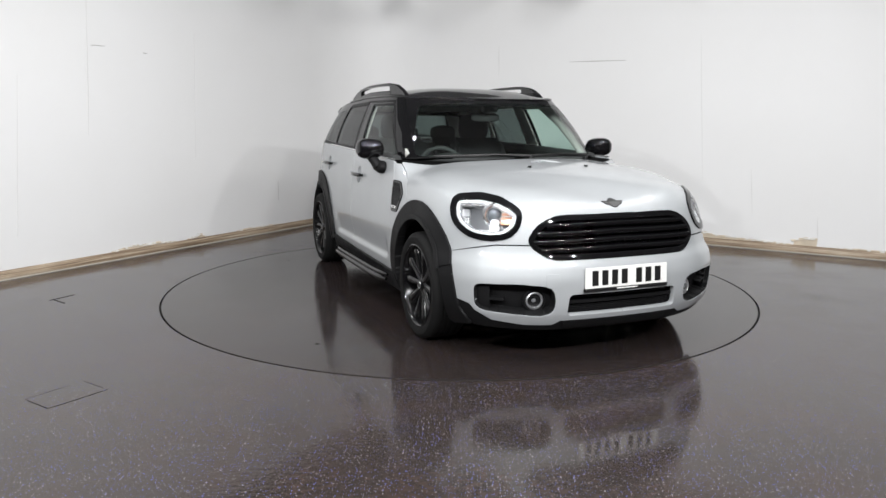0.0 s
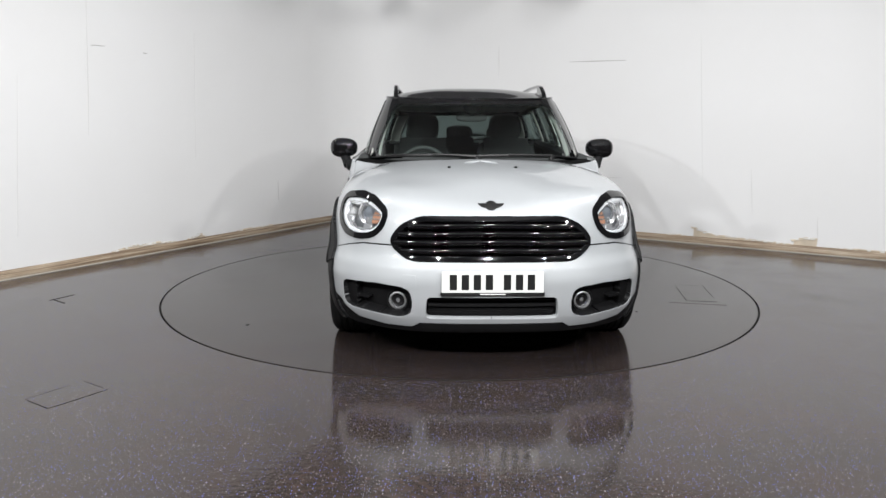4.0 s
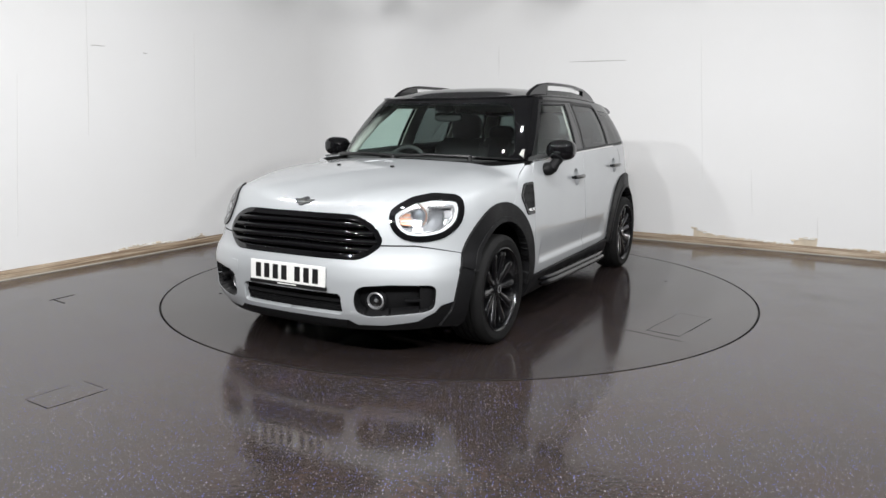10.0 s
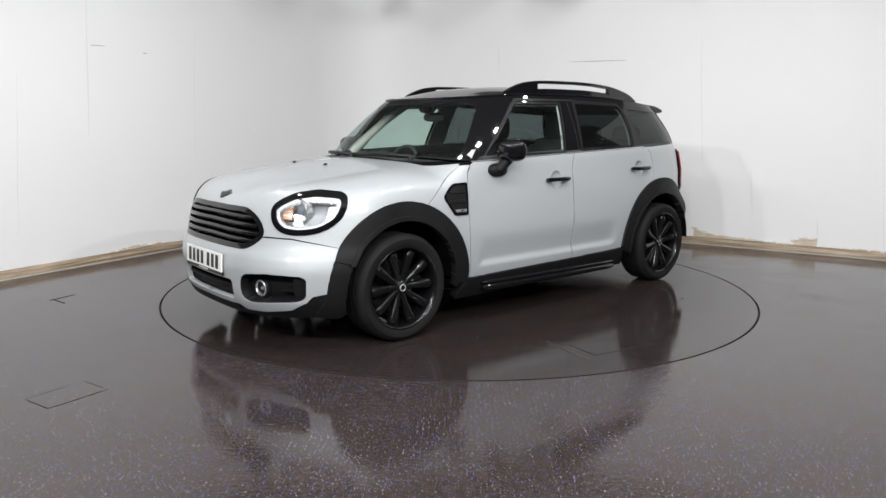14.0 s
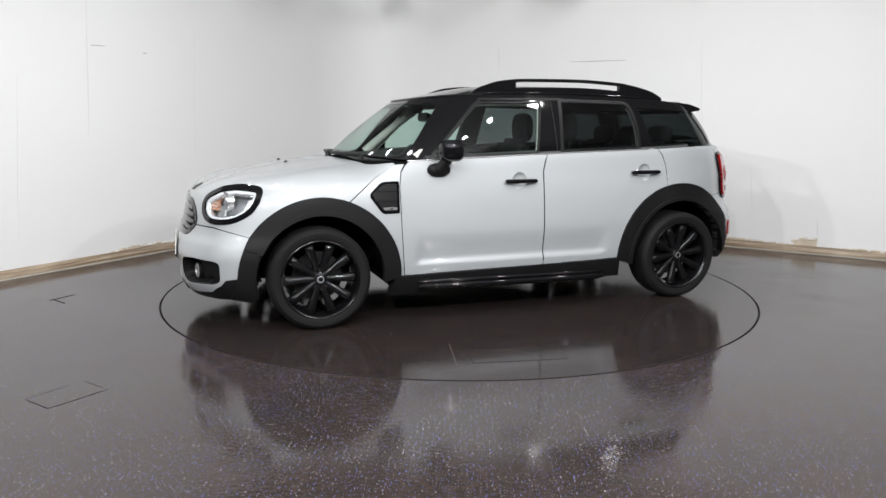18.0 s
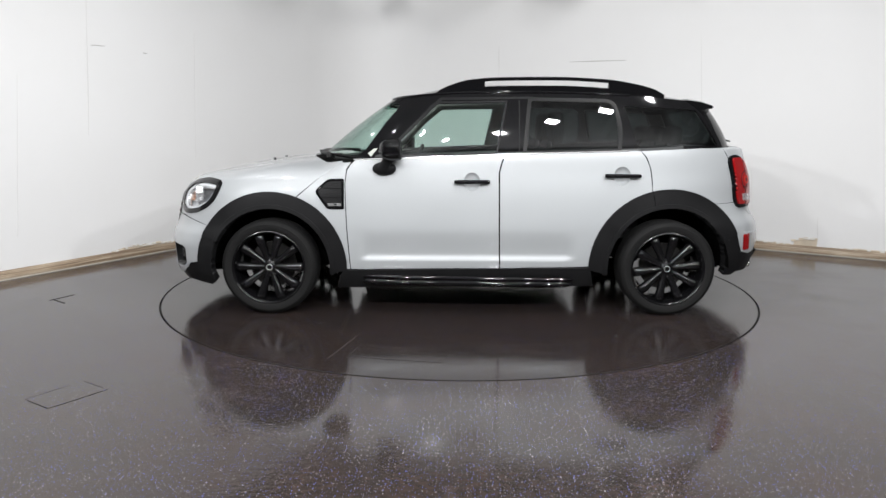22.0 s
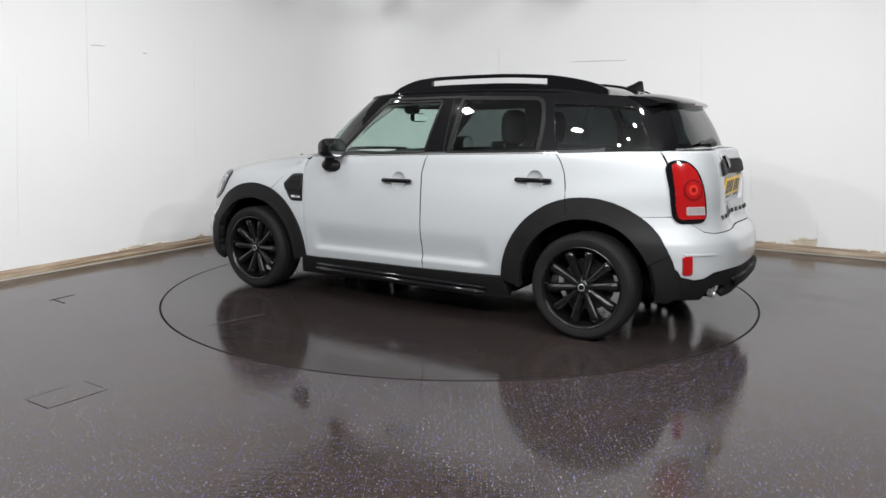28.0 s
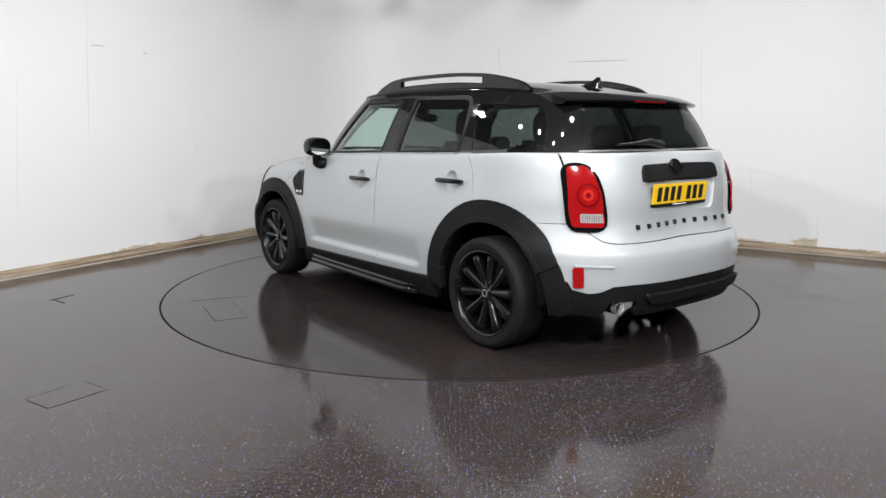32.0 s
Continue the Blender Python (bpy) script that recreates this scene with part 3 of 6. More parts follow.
torn_plaster("right", 5.60, 5.81, [0.05, 0.075, 0.085], 6, "bare_plaster_patch")
torn_plaster("left", 3.05, 3.30, [0.004, 0.045, 0.018, 0.008], 7)
torn_plaster("left", 3.45, 4.20, [0.004, 0.018, 0.030, 0.022, 0.035, 0.020, 0.006], 8)
torn_plaster("left", 1.90, 2.60, [0.004, 0.012, 0.008, 0.016, 0.004], 9)


def build_lamps():
    for at, _ in LAMPS:
        t = thing("ceiling_lamp", "square white flood lamp hung from the ceiling", "lamp", at, "ceiling lamps")
        part("housing", box_bm(0.16, 0.16, 0.06, (0, 0, 0.032), 0.008, rot=Matrix.Rotation(radians(45), 4, "Z")), LAMP_CASE, t)
        part("diffuser", box_bm(0.118, 0.118, 0.006, (0, 0, -0.002), 0.002, rot=Matrix.Rotation(radians(45), 4, "Z")), LAMP_GLOW, t)
        up = at.to_3x3().inverted() @ Vector((0, 0, 1))
        base = Vector((0, 0, 0.06))
        reach = (CEILING_Z - (at @ base).z)
        part("hanger", tube_bm([base - up * 0.02, base + up * reach], 0.012, 8), LAMP_CASE, t)


build_lamps()


def lid(parent_thing, at, lx, ly, m, line_w=0.006):
    """A flush access lid with its dark joint."""
    part("lid", box_bm(lx - 0.004, ly - 0.004, 0.0012, (0, 0, 0.0006), 0.0003, 1), m, parent_thing, at=at)
    for x, y, a, b in ((-lx * 0.12, ly / 2, lx * 0.74, line_w), (lx * 0.06, -ly / 2, lx * 0.88, line_w * 0.5), (lx / 2, ly * 0.1, line_w * 0.6, ly * 0.8), (-lx / 2, -ly * 0.06, line_w * 0.5, ly * 0.86)):
        part("joint_line", box_bm(a, b, 0.0016, (x, y, 0.0008)), SEAM, parent_thing, at=at)


hatch = thing("floor_hatch", "flush rectangular access lid in the resin floor", "hatch", pose(-1.841, -2.483, 0, 0, 0, 58.1))
lid(hatch, pose(0, 0, 0), 0.286, 0.200, FLOOR, 0.0026)
crack = thing("floor_crack", "dark open cracks in the resin floor", "crack")
part("crack_line", box_bm(0.20, 0.007, 0.002, (0, 0, 0.001)), SEAM, crack, at=pose(-2.918, -0.58, 0, 0, 0, 64.5))
part("crack_line", box_bm(0.16, 0.010, 0.002, (0, 0, 0.001)), SEAM, crack, at=pose(-2.874, -0.70, 0, 0, 0, -37))

disc = thing("turntable", "round dark resin turntable flush with the floor", "turntable")
part("platter", lathe_bm([(0, 0), (DISC_R, 0), (DISC_R, -0.03), (0, -0.03)], "z", 160), DISC, disc, sharp=20)
part("edge_strip", lathe_bm([(DISC_R - 0.006, 0.0), (DISC_R - 0.005, 0.0012), (DISC_R - 0.0005, 0.0012), (DISC_R, -0.004)], "z", 160), SEAM, disc, "dark worn edge of the turntable", sharp=20)
lid(disc, pose(0.345, 1.815, 0, 0, 0, -10.5), 0.540, 0.215, DISC, 0.003)
part("scratch", box_bm(0.40, 0.003, 0.0015, (0, 0, 0.0008)), FLOOR_SCRATCH, disc, at=pose(0.685, 1.71, 0, 0, 0, 76))
for bx, by, br in ((-0.95, 1.45, 0.010), (1.2, -1.4, 0.012), (-1.5, -1.1, 0.009), (0.9, 1.2, 0.008)):
    part("chip", lathe_bm([(0, 0.0012), (br, 0.0012), (br * 1.2, 0)], "z", 10, at=(bx, by, 0)), SEAM, disc)

# ---------- the car ----------
car = thing("car", "pearl white compact crossover with black roof and cladding", "car")
WHEEL_X, TYRE_R = 1.335, 0.320
ARCH_F, ARCH_R = (1.32, 0.32, 0.50), (-1.335, 0.325, 0.522)
belt_z = curve1([-2.1, -1.67, -1.10, -0.18, 0.70, 1.2], [1.128, 1.124, 1.102, 1.073, 1.040, 1.03])


def superell(f, n):
    c, s = math.cos(f), math.sin(f)
    return max(c, 0) ** (2 / n), max(s, 0) ** (2 / n)


PROFILES = {
    "front": ([(0.070, 0.17), (0.035, 0.22), (0.010, 0.28), (0.0, 0.36), (0.0, 0.45), (0.012, 0.53)],
              [(0.040, 0.60), (0.058, 0.68), (0.076, 0.75), (0.102, 0.805), (0.152, 0.85), (0.30, 0.905), (0.55, 0.965), (0.735, 1.0), (0.965, 1.045)]),
    "corner": ([(0.085, 0.17), (0.050, 0.22), (0.020, 0.28), (0.004, 0.36), (0.0, 0.45), (0.016, 0.53)],
               [(0.052, 0.60), (0.075, 0.70), (0.098, 0.78), (0.128, 0.84), (0.172, 0.885), (0.28, 0.935), (0.47, 0.98), (0.66, 1.015), (0.93, 1.045)]),
    "side": ([(0.075, 0.17), (0.050, 0.22), (0.030, 0.28), (0.014, 0.36), (0.006, 0.45), (0.002, 0.53)],
             [(0.0, 0.60), (0.004, 0.70), (0.012, 0.79), (0.028, 0.86), (0.055, 0.915), (0.12, 0.965), (0.28, 1.01), (0.55, 1.035), (0.885, 1.045)]),
    "rear_corner": ([(0.11, 0.17), (0.07, 0.22), (0.035, 0.28), (0.010, 0.36), (0.0, 0.45), (0.0, 0.53)],
                    [(0.008, 0.60), (0.048, 0.685), (0.070, 0.78), (0.074, 0.87), (0.085, 0.95), (0.108, 1.05), (0.135, 1.118), (0.16, 1.123), (0.28, 1.124)]),
    "rear": ([(0.12, 0.17), (0.08, 0.22), (0.04, 0.28), (0.012, 0.36), (0.0, 0.45), (0.004, 0.53)],
             [(0.022, 0.60), (0.115, 0.668), (0.148, 0.75), (0.156, 0.85), (0.172, 0.95), (0.205, 1.05), (0.250, 1.118), (0.265, 1.123), (0.30, 1.124)]),
}


def door_key(x):
    b = float(belt_z(x))
    return (PROFILES["side"][0], [(0.0, 0.60), (0.004, 0.70), (0.010, 0.79), (0.018, 0.87), (0.028, 0.95), (0.040, b - 0.03), (0.050, b), (0.10, b + 0.003), (0.25, b + 0.004)])


def blend(parts):
    tot = sum(w for w, _ in parts)
    out = np.zeros((15, 2))
    for w, k in parts:
        out += np.array(k[0] + k[1]) * (w / tot)
    return out


FINE = np.concatenate([np.linspace(0, 2, 5)[:-1], np.linspace(2, 6, 25)[:-1], np.linspace(6, 11, 24)[:-1], np.linspace(11, 14, 12)])


def refine(prof):
    k = np.arange(15)
    return np.stack([curve1(k, prof[:, 0])(FINE), curve1(k, prof[:, 1])(FINE)], 1)


hood_mid = curve1([0.7, 0.9, 1.0, 1.2, 1.43, 1.7, 1.87, 2.02, 2.09], [1.075, 1.068, 1.062, 1.045, 1.018, 0.968, 0.918, 0.85, 0.79])


def scallop(x, z):
    """The pressed hollow low on the doors, ending in a ledge."""
    w = smooth((x + 0.735) / 0.09) * smooth((0.735 - x) / 0.07)
    fall = smooth((0.58 - z) / 0.17) if z > 0.402 else 1 - smooth((0.402 - z) / 0.030)
    return float(w * fall) * 0.018


def shell_columns():
    cols = []
    for i in range(56):
        f = (i / 55) * math.pi / 2
        e = (f / (math.pi / 2))
        e = 0.5 * e + 0.5 * (e * e * (3 - 2 * e))
        c, s = superell(e * math.pi / 2, 3.2)
        deg = math.degrees(math.atan2(s * 0.885, c * 0.965))
        wf, ws = 1 - smooth(deg / 42), smooth((deg - 42) / 48)
        pr = refine(blend([(wf + 1e-9, PROFILES["front"]), (max(1 - wf - ws, 0), PROFILES["corner"]), (ws, PROFILES["side"])]))
        x = 1.2 + 0.965 * c
        full = 1 + 0.046 * float(smooth((2.10 - x) / 0.16) * smooth((x - 1.22) / 0.45))
        cols.append((x, 0.885 * s * full, 1.2, pr, True))
    for x in np.linspace(1.2, -1.2, 97)[1:-1]:
        w = float(smooth((1.02 - x) / 0.24))
        pr = refine(blend([(1 - w + 1e-9, PROFILES["side"]), (w, door_key(x))]))
        cols.append((x, 0.885, x, pr, w < 0.02))
    for i in range(45):
        e = i / 44
        e = 0.5 * e + 0.5 * (e * e * (3 - 2 * e))
        c, s = superell(e * math.pi / 2, 3.0)
        deg = math.degrees(math.atan2(s * 0.93, c * 0.885))
        wr, ws = smooth((deg - 48) / 42), 1 - smooth(deg / 48)
        x, y = -1.2 - 0.935 * s, 0.885 * c
        pr = refine(blend([(wr + 1e-9, PROFILES["rear"]), (max(1 - wr - ws, 0), PROFILES["rear_corner"]), (ws, door_key(x))]))
        cols.append((x, y, -1.2, pr, False))
    return cols


def make_shell():
    verts = []
    cols = shell_columns()
    m = len(FINE)
    for x, y, xq, pr, hood in cols:
        d = math.hypot(x - xq, y)
        for ins, z in pr:
            s = min(ins / d, 1.0)
            px, py = x + (xq - x) * s, y * (1 - s)
            if abs(x) <= 1.2:
                py -= scallop(x, z)
            if z > 0.6 and hood:
                hz = float(hood_mid(px)) - 0.105 * py * py
                w = float(smooth((s - 0.18) / 0.30))
                z = z * (1 - w) + hz * w
            verts.append((px, py, z))
    n = len(cols)
    quads = []
    for i in range(n - 1):
        for j in range(m - 1):
            quads.append((i * m + j, i * m + j + 1, (i + 1) * m + j + 1, (i + 1) * m + j))
    return mirrored(verts, quads)


def mirrored(verts, quads):
    V = [tuple(v) for v in verts]
    idx = {}
    for i, v in enumerate(verts):
        if abs(v[1]) < 1e-6:
            idx[i] = i
        else:
            idx[i] = len(V)
            V.append((v[0], -v[1], v[2]))
    return Skin(V, quads + [(idx[d], idx[c], idx[b], idx[a]) for a, b, c, d in quads])


roof_edge = curve1([-1.75, -1.5, -1.0, -0.5, 0.0, 0.3, 0.56], [1.412, 1.434, 1.470, 1.484, 1.480, 1.466, 1.446])
roof_mid = curve1([-1.75, -1.55, -1.2, -0.8, -0.3, 0.1, 0.38, 0.56], [1.420, 1.463, 1.518, 1.550, 1.560, 1.547, 1.512, 1.457])


FOOT_REACH, FOOT_POWER = 0.905, 2.6


def screen_foot(y):
    """How far forward the windscreen's foot lies."""
    t = min(abs(y) / 0.805, 0.999)
    return 0.15 + FOOT_REACH * max(1 - t ** FOOT_POWER, 0.01) ** (1 / FOOT_POWER)


def cabin_columns():
    """Half outline of the cabin: foot and head of the glasshouse, from the windscreen's middle to the rear's."""
    cols = []
    for i in range(40):
        e = i / 39
        c, s = superell((0.45 * e + 0.55 * e * e * (3 - 2 * e)) * math.pi / 2, FOOT_POWER)
        c2, s2 = superell((0.45 * e + 0.55 * e * e * (3 - 2 * e)) * math.pi / 2, 3.5)
        cols.append(((0.15 + FOOT_REACH * c, 0.805 * s), (-0.2 + 0.75 * c2, 0.640 * s2)))
    for t in np.linspace(0, 1, 60)[1:-1]:
        cols.append(((0.15 - 1.35 * t, 0.805), (-0.2 - 0.9 * t, 0.640)))
    for i in range(32):
        e = i / 31
        ang = (0.45 * e + 0.55 * e * e * (3 - 2 * e)) * math.pi / 2
        c, s = superell(ang, 3.6)
        c2, s2 = superell(ang, 3.8)
        cols.append(((-1.2 - 0.665 * s, 0.805 * c), (-1.1 - 0.61 * s2, 0.640 * c2)))
    return cols


def make_cabin():
    """Three skins: windscreen side, flank, rear; and the roof."""
    cols = cabin_columns()
    m = 15
    verts = []
    for (bx, by), (tx, ty) in cols:
        zb, zt = float(belt_z(bx)) + 0.0, float(roof_edge(tx))
        if bx > 0.55:
            zb = 1.04 + 0.022 * float(smooth((bx - 0.7) / 0.3))
        for j in range(m):
            t = j / (m - 1)
            k = 1 + 0.075 * t * (1 - t)
            px, py = bx + (tx - bx) * t, (by + (ty - by) * t) * k
            px += (0.10 if bx > 0.5 else 0.06) * t * (1 - t) * (1 if bx > 0.5 else -1) * float(smooth((abs(bx + 0.5) - 0.8) / 0.5))
            verts.append((px, py, zb + (zt - zb) * t))
    n = len(cols)
    quads = [(i * m + j, i * m + j + 1, (i + 1) * m + j + 1, (i + 1) * m + j) for i in range(n - 1) for j in range(m - 1)]
    per = m - 1
    cut_a, cut_b = 26, 40 + 58 + 17
    out = [mirrored(verts, quads), mirrored(verts, quads[:cut_a * per]), mirrored(verts, quads[cut_a * per:cut_b * per]), mirrored(verts, quads[cut_b * per:])]
    rv, k = [], 14
    for _, (tx, ty) in cols:
        q = min(max(tx, -1.1), -0.2)
        zt = float(roof_edge(tx))
        for j in range(k):
            s = (j / (k - 1)) ** 1.5
            px, py = tx + (q - tx) * s, ty * (1 - s)
            r = 1 - (1 - s) ** 3.0
            rv.append((px, py, zt + (float(roof_mid(px)) - zt) * r))
    rq = [(i * k + j, i * k + j + 1, (i + 1) * k + j + 1, (i + 1) * k + j) for i in range(n - 1) for j in range(k - 1)]
    return (*out, mirrored(rv, rq))


SHELL = make_shell()
CABIN, SCREEN_SKIN, FLANK, TAIL_SKIN, ROOF_SKIN = make_cabin()


def sub(skin, view, outline, facing=-2, keep=None):
    P, N, faces = skin.cut(view, outline, 0.0, facing, keep)
    tri = [(f[0], f[i], f[i + 1]) for f in faces for i in range(1, len(f) - 1)]
    return Skin(P, tris=tri, normals=N)


def whole(skin, name, material, push=0.0, label=""):
    return mesh_object(name, skin.v + skin.vn * push, [tuple(t) for t in skin.t], material, car, label, True, skin.vn)

# ---------- painted panels ----------
def joined(*pieces):
    out = []
    for p in pieces:
        out += list(p)
    return out


BIG = [(-3, -1), (3, -1), (3, 3), (-3, 3)]
GRILLE = rounded([(-0.375, 0.790), (0.375, 0.790), (0.475, 0.740), (0.528, 0.660), (0.430, 0.583), (-0.430, 0.583), (-0.528, 0.660), (-0.475, 0.740)], [0.06, 0.06, 0.09, 0.05, 0.05, 0.05, 0.05, 0.09])
LOWER_MOUTH = rounded([(-0.338, 0.394), (0.338, 0.394), (0.345, 0.278), (-0.345, 0.278)], 0.03)
HEADLAMP = rounded([(-0.521, 0.790), (-0.511, 0.820), (-0.483, 0.842), (-0.407, 0.880), (-0.300, 0.896), (-0.178, 0.885), (-0.148, 0.866), (-0.138, 0.824),
                    (-0.145, 0.774), (-0.172, 0.729), (-0.236, 0.688), (-0.302, 0.674), (-0.376, 0.671), (-0.446, 0.682), (-0.488, 0.711), (-0.511, 0.745)], 0.025, 3)
SIDE_MOUTH = rounded([(-0.715, 0.363), (-0.702, 0.420), (-0.667, 0.442), (-0.522, 0.455), (-0.309, 0.450), (-0.280, 0.433), (-0.281, 0.385), (-0.286, 0.325),
                      (-0.332, 0.303), (-0.508, 0.287), (-0.640, 0.276), (-0.702, 0.300)], 0.028, 3)
TAILLAMP = rounded([(0.574, 1.033), (0.602, 1.061), (0.662, 1.064), (0.706, 1.049), (0.747, 1.005), (0.778, 0.923), (0.799, 0.789), (0.794, 0.738),
                    (0.752, 0.724), (0.636, 0.724), (0.608, 0.751), (0.593, 0.866)], 0.035, 3)


def shrink(outline, k):
    """The outline moved inwards by k."""
    n = len(outline)
    area = sum(a[0] * b[1] - b[0] * a[1] for a, b in zip(outline, outline[1:] + outline[:1]))
    out = []
    for i in range(n):
        a, b = Vector(outline[i - 1]), Vector(outline[(i + 1) % n])
        d = (b - a)
        if d.length < 1e-9:
            out.append(outline[i])
            continue
        d.normalize()
        nrm = Vector((-d.y, d.x)) * (1 if area > 0 else -1)
        p = Vector(outline[i]) + nrm * k
        out.append((p.x, p.y))
    return out


def mirror_diag(outline):
    return [(-u, z) for u, z in outline][::-1]


def both(f):
    for sg in (1, -1):
        f(sg)


def build_front():
    seam_arc = arc(ARCH_F[0], ARCH_F[1], ARCH_F[2] - 0.004, 109.5, 33.5, 14)
    side = joined([(0.60, 1.30), (0.853, 1.014), (1.0, 0.915)], seam_arc, [(1.95, 0.650), (2.4, 0.660), (2.4, 1.3)])
    h = sub(SHELL, "side+", side)
    rear_edge = [(1.135 - 0.285 * (abs(y) / 0.8) ** 2.4, y) for y in np.linspace(-0.95, 0.95, 21)]
    h = sub(h, "top", joined(rear_edge, [(2.6, 1.0), (2.6, -1.0)]))
    h = sub(h, "front", holed([(-1, 0.3), (1, 0.3), (1, 1.4), (-1, 1.4)], shrink(GRILLE, -0.004)))
    h = sub(h, 30, holed(BIG, HEADLAMP), facing=-2, keep=lambda c: c[:, 1] > 0), sub(h, -30, holed(BIG, mirror_diag(HEADLAMP)), facing=-2, keep=lambda c: c[:, 1] <= 0)
    # the two halves meet on the middle line; join them as one bonnet
    a, b = h
    V = np.concatenate([a.v, b.v])
    N = np.concatenate([a.vn, b.vn])
    T = np.concatenate([a.t, b.t + len(a.v)])
    key, idx, order = {}, [], []
    for i, p in enumerate(V):
        k = tuple(np.round(p, 5))
        if k not in key:
            key[k] = len(order)
            order.append(i)
        idx.append(key[k])
    hood = Skin(V[order], tris=[t for t in np.array(idx)[T] if len(set(t)) == 3], normals=N[order])
    panel("bonnet", hood, "top", BIG, PAINT, car, "pearl white clamshell bonnet", facing=-2, thick=0.016)
    # bumper
    bot = [(-0.98, 0.40), (-0.80, 0.335), (-0.775, 0.300), (-0.70, 0.252), (-0.55, 0.228), (-0.412, 0.226), (-0.372, 0.252), (0.372, 0.252), (0.412, 0.226),
           (0.55, 0.228), (0.70, 0.252), (0.775, 0.300), (0.80, 0.335), (0.98, 0.40)]
    side = joined([(2.4, 0.651), (1.95, 0.641)], arc(ARCH_F[0], ARCH_F[1], ARCH_F[2] - 0.004, 33.0, 2.0, 10), [(1.83, 0.10), (2.4, 0.10)])
    b = sub(SHELL, "side+", side)
    b = sub(b, "front", holed(joined(bot, [(1, 1), (-1, 1)]), shrink(GRILLE, -0.004), LOWER_MOUTH))
    l = sub(b, 30, holed(BIG, SIDE_MOUTH), keep=lambda c: c[:, 1] > 0)
    r = sub(b, -30, holed(BIG, mirror_diag(SIDE_MOUTH)), keep=lambda c: c[:, 1] <= 0)
    bumper = new("front_bumper")
    bumper.parent = car
    tagged(bumper, "pearl white front bumper with black intakes")
    panel("bumper_half", l, "top", BIG, PAINT, bumper, facing=-2, thick=0.03, round_edge=0.0015)
    panel("bumper_half", r, "top", BIG, PAINT, bumper, facing=-2, thick=0.03, round_edge=0.0015)
    # black lip under the bumper
    upper = [(0.375, 0.262), (0.415, 0.238), (0.55, 0.240), (0.70, 0.265), (0.775, 0.315), (0.80, 0.350), (0.90, 0.400)]
    lower = [(0.90, 0.215), (0.80, 0.206), (0.70, 0.198), (0.55, 0.192), (0.30, 0.188)]
    lip = joined(flip(upper), upper, lower, flip(lower))
    k = sub(SHELL, "side+", [(1.75, 0.0), (2.5, 0.0), (2.5, 0.5), (1.75, 0.5)])
    panel("lower_lip", k, "front", lip, CLADDING, bumper, "grained black plastic lip", push=-0.006, thick=0.03, facing=-2)
    panel("skid_strip", k, "front", rounded([(-0.36, 0.250), (0.36, 0.250), (0.34, 0.205), (-0.34, 0.205)], 0.008), CLADDING, bumper, push=0.003, thick=0.03, facing=-2)
    for sg in (1, -1):
        # black strip under the bonnet seam, in place of its shade
        panel("gap_shade", SHELL, "side+" if sg > 0 else "side-", [(1.60, 0.585), (2.3, 0.630), (2.3, 0.685), (1.60, 0.640)], DARK, bumper, push=-0.006, thick=0.002, facing=-2, keep=lambda c: (c[:, 1] * sg > 0) & (abs(c[:, 1]) > 0.50))
    # intakes
    back = sub(SHELL, "front", rounded([(-0.36, 0.408), (0.36, 0.408), (0.36, 0.262), (-0.36, 0.262)], 0.03), keep=lambda c: c[:, 0] > 0.1)
    panel("intake_back", back, "top", BIG, DARK, bumper, push=-0.060, thick=0.002, facing=-2)
    panel("intake_wall", SHELL, "front", holed(shrink(LOWER_MOUTH, -0.012), LOWER_MOUTH), CLADDING, bumper, push=-0.004, thick=0.058)
    for z, hgt, dep in ((0.340, 0.012, -0.022), (0.318, 0.005, -0.040), (0.307, 0.005, -0.040), (0.296, 0.005, -0.040), (0.285, 0.005, -0.040), (0.366, 0.006, -0.045)):
        panel("intake_slat", SHELL, "front", [(-0.335, z), (0.335, z), (0.335, z + hgt), (-0.335, z + hgt)], CLADDING, bumper, push=dep, thick=0.02)
    panel("tow_cover", SHELL, "front", rounded([(-0.462, 0.505), (-0.392, 0.505), (-0.392, 0.435), (-0.462, 0.435)], 0.012), PAINT, bumper, push=0.0016, thick=0.003, round_edge=0.0016)
    for sg in (1, -1):
        o = SIDE_MOUTH if sg > 0 else mirror_diag(SIDE_MOUTH)
        a = 30 * sg
        keep = (lambda c: c[:, 1] > 0) if sg > 0 else (lambda c: c[:, 1] < 0)
        fog = new("fog_lamp")
        fog.parent = car
        tagged(fog, "round fog lamp in a black bumper intake")
        panel("intake_bowl", SHELL, a, shrink(o, -0.015), CLADDING, fog, push=-0.075, thick=0.002, keep=keep)
        panel("intake_rim", SHELL, a, holed(shrink(o, -0.014), shrink(o, 0.004)), CLADDING, fog, push=-0.003, thick=0.075, keep=keep)
        P = [(-0.44 * sg, 0.352), (-0.30 * sg, 0.352), (-0.30 * sg, 0.364), (-0.44 * sg, 0.364)]
        panel("intake_fin", SHELL, a, P, CLADDING, fog, push=-0.035, thick=0.04, keep=keep)
        ply = [(-0.36 * sg, 0.275), (-0.28 * sg, 0.29), (-0.28 * sg, 0.42), (-0.36 * sg, 0.436)]
        panel("intake_fin", SHELL, a, ply, CLADDING, fog, push=-0.030, thick=0.045, keep=keep)
        m = pose(2.040, 0.487 * sg, 0.353, 0, 0, 12 * sg)
        part("lamp_barrel", lathe_bm([(0.058, -0.06), (0.062, 0.0), (0.056, 0.008), (0.047, 0.006), (0.045, 0.0)], "x", 40), CLADDING, fog, at=m)
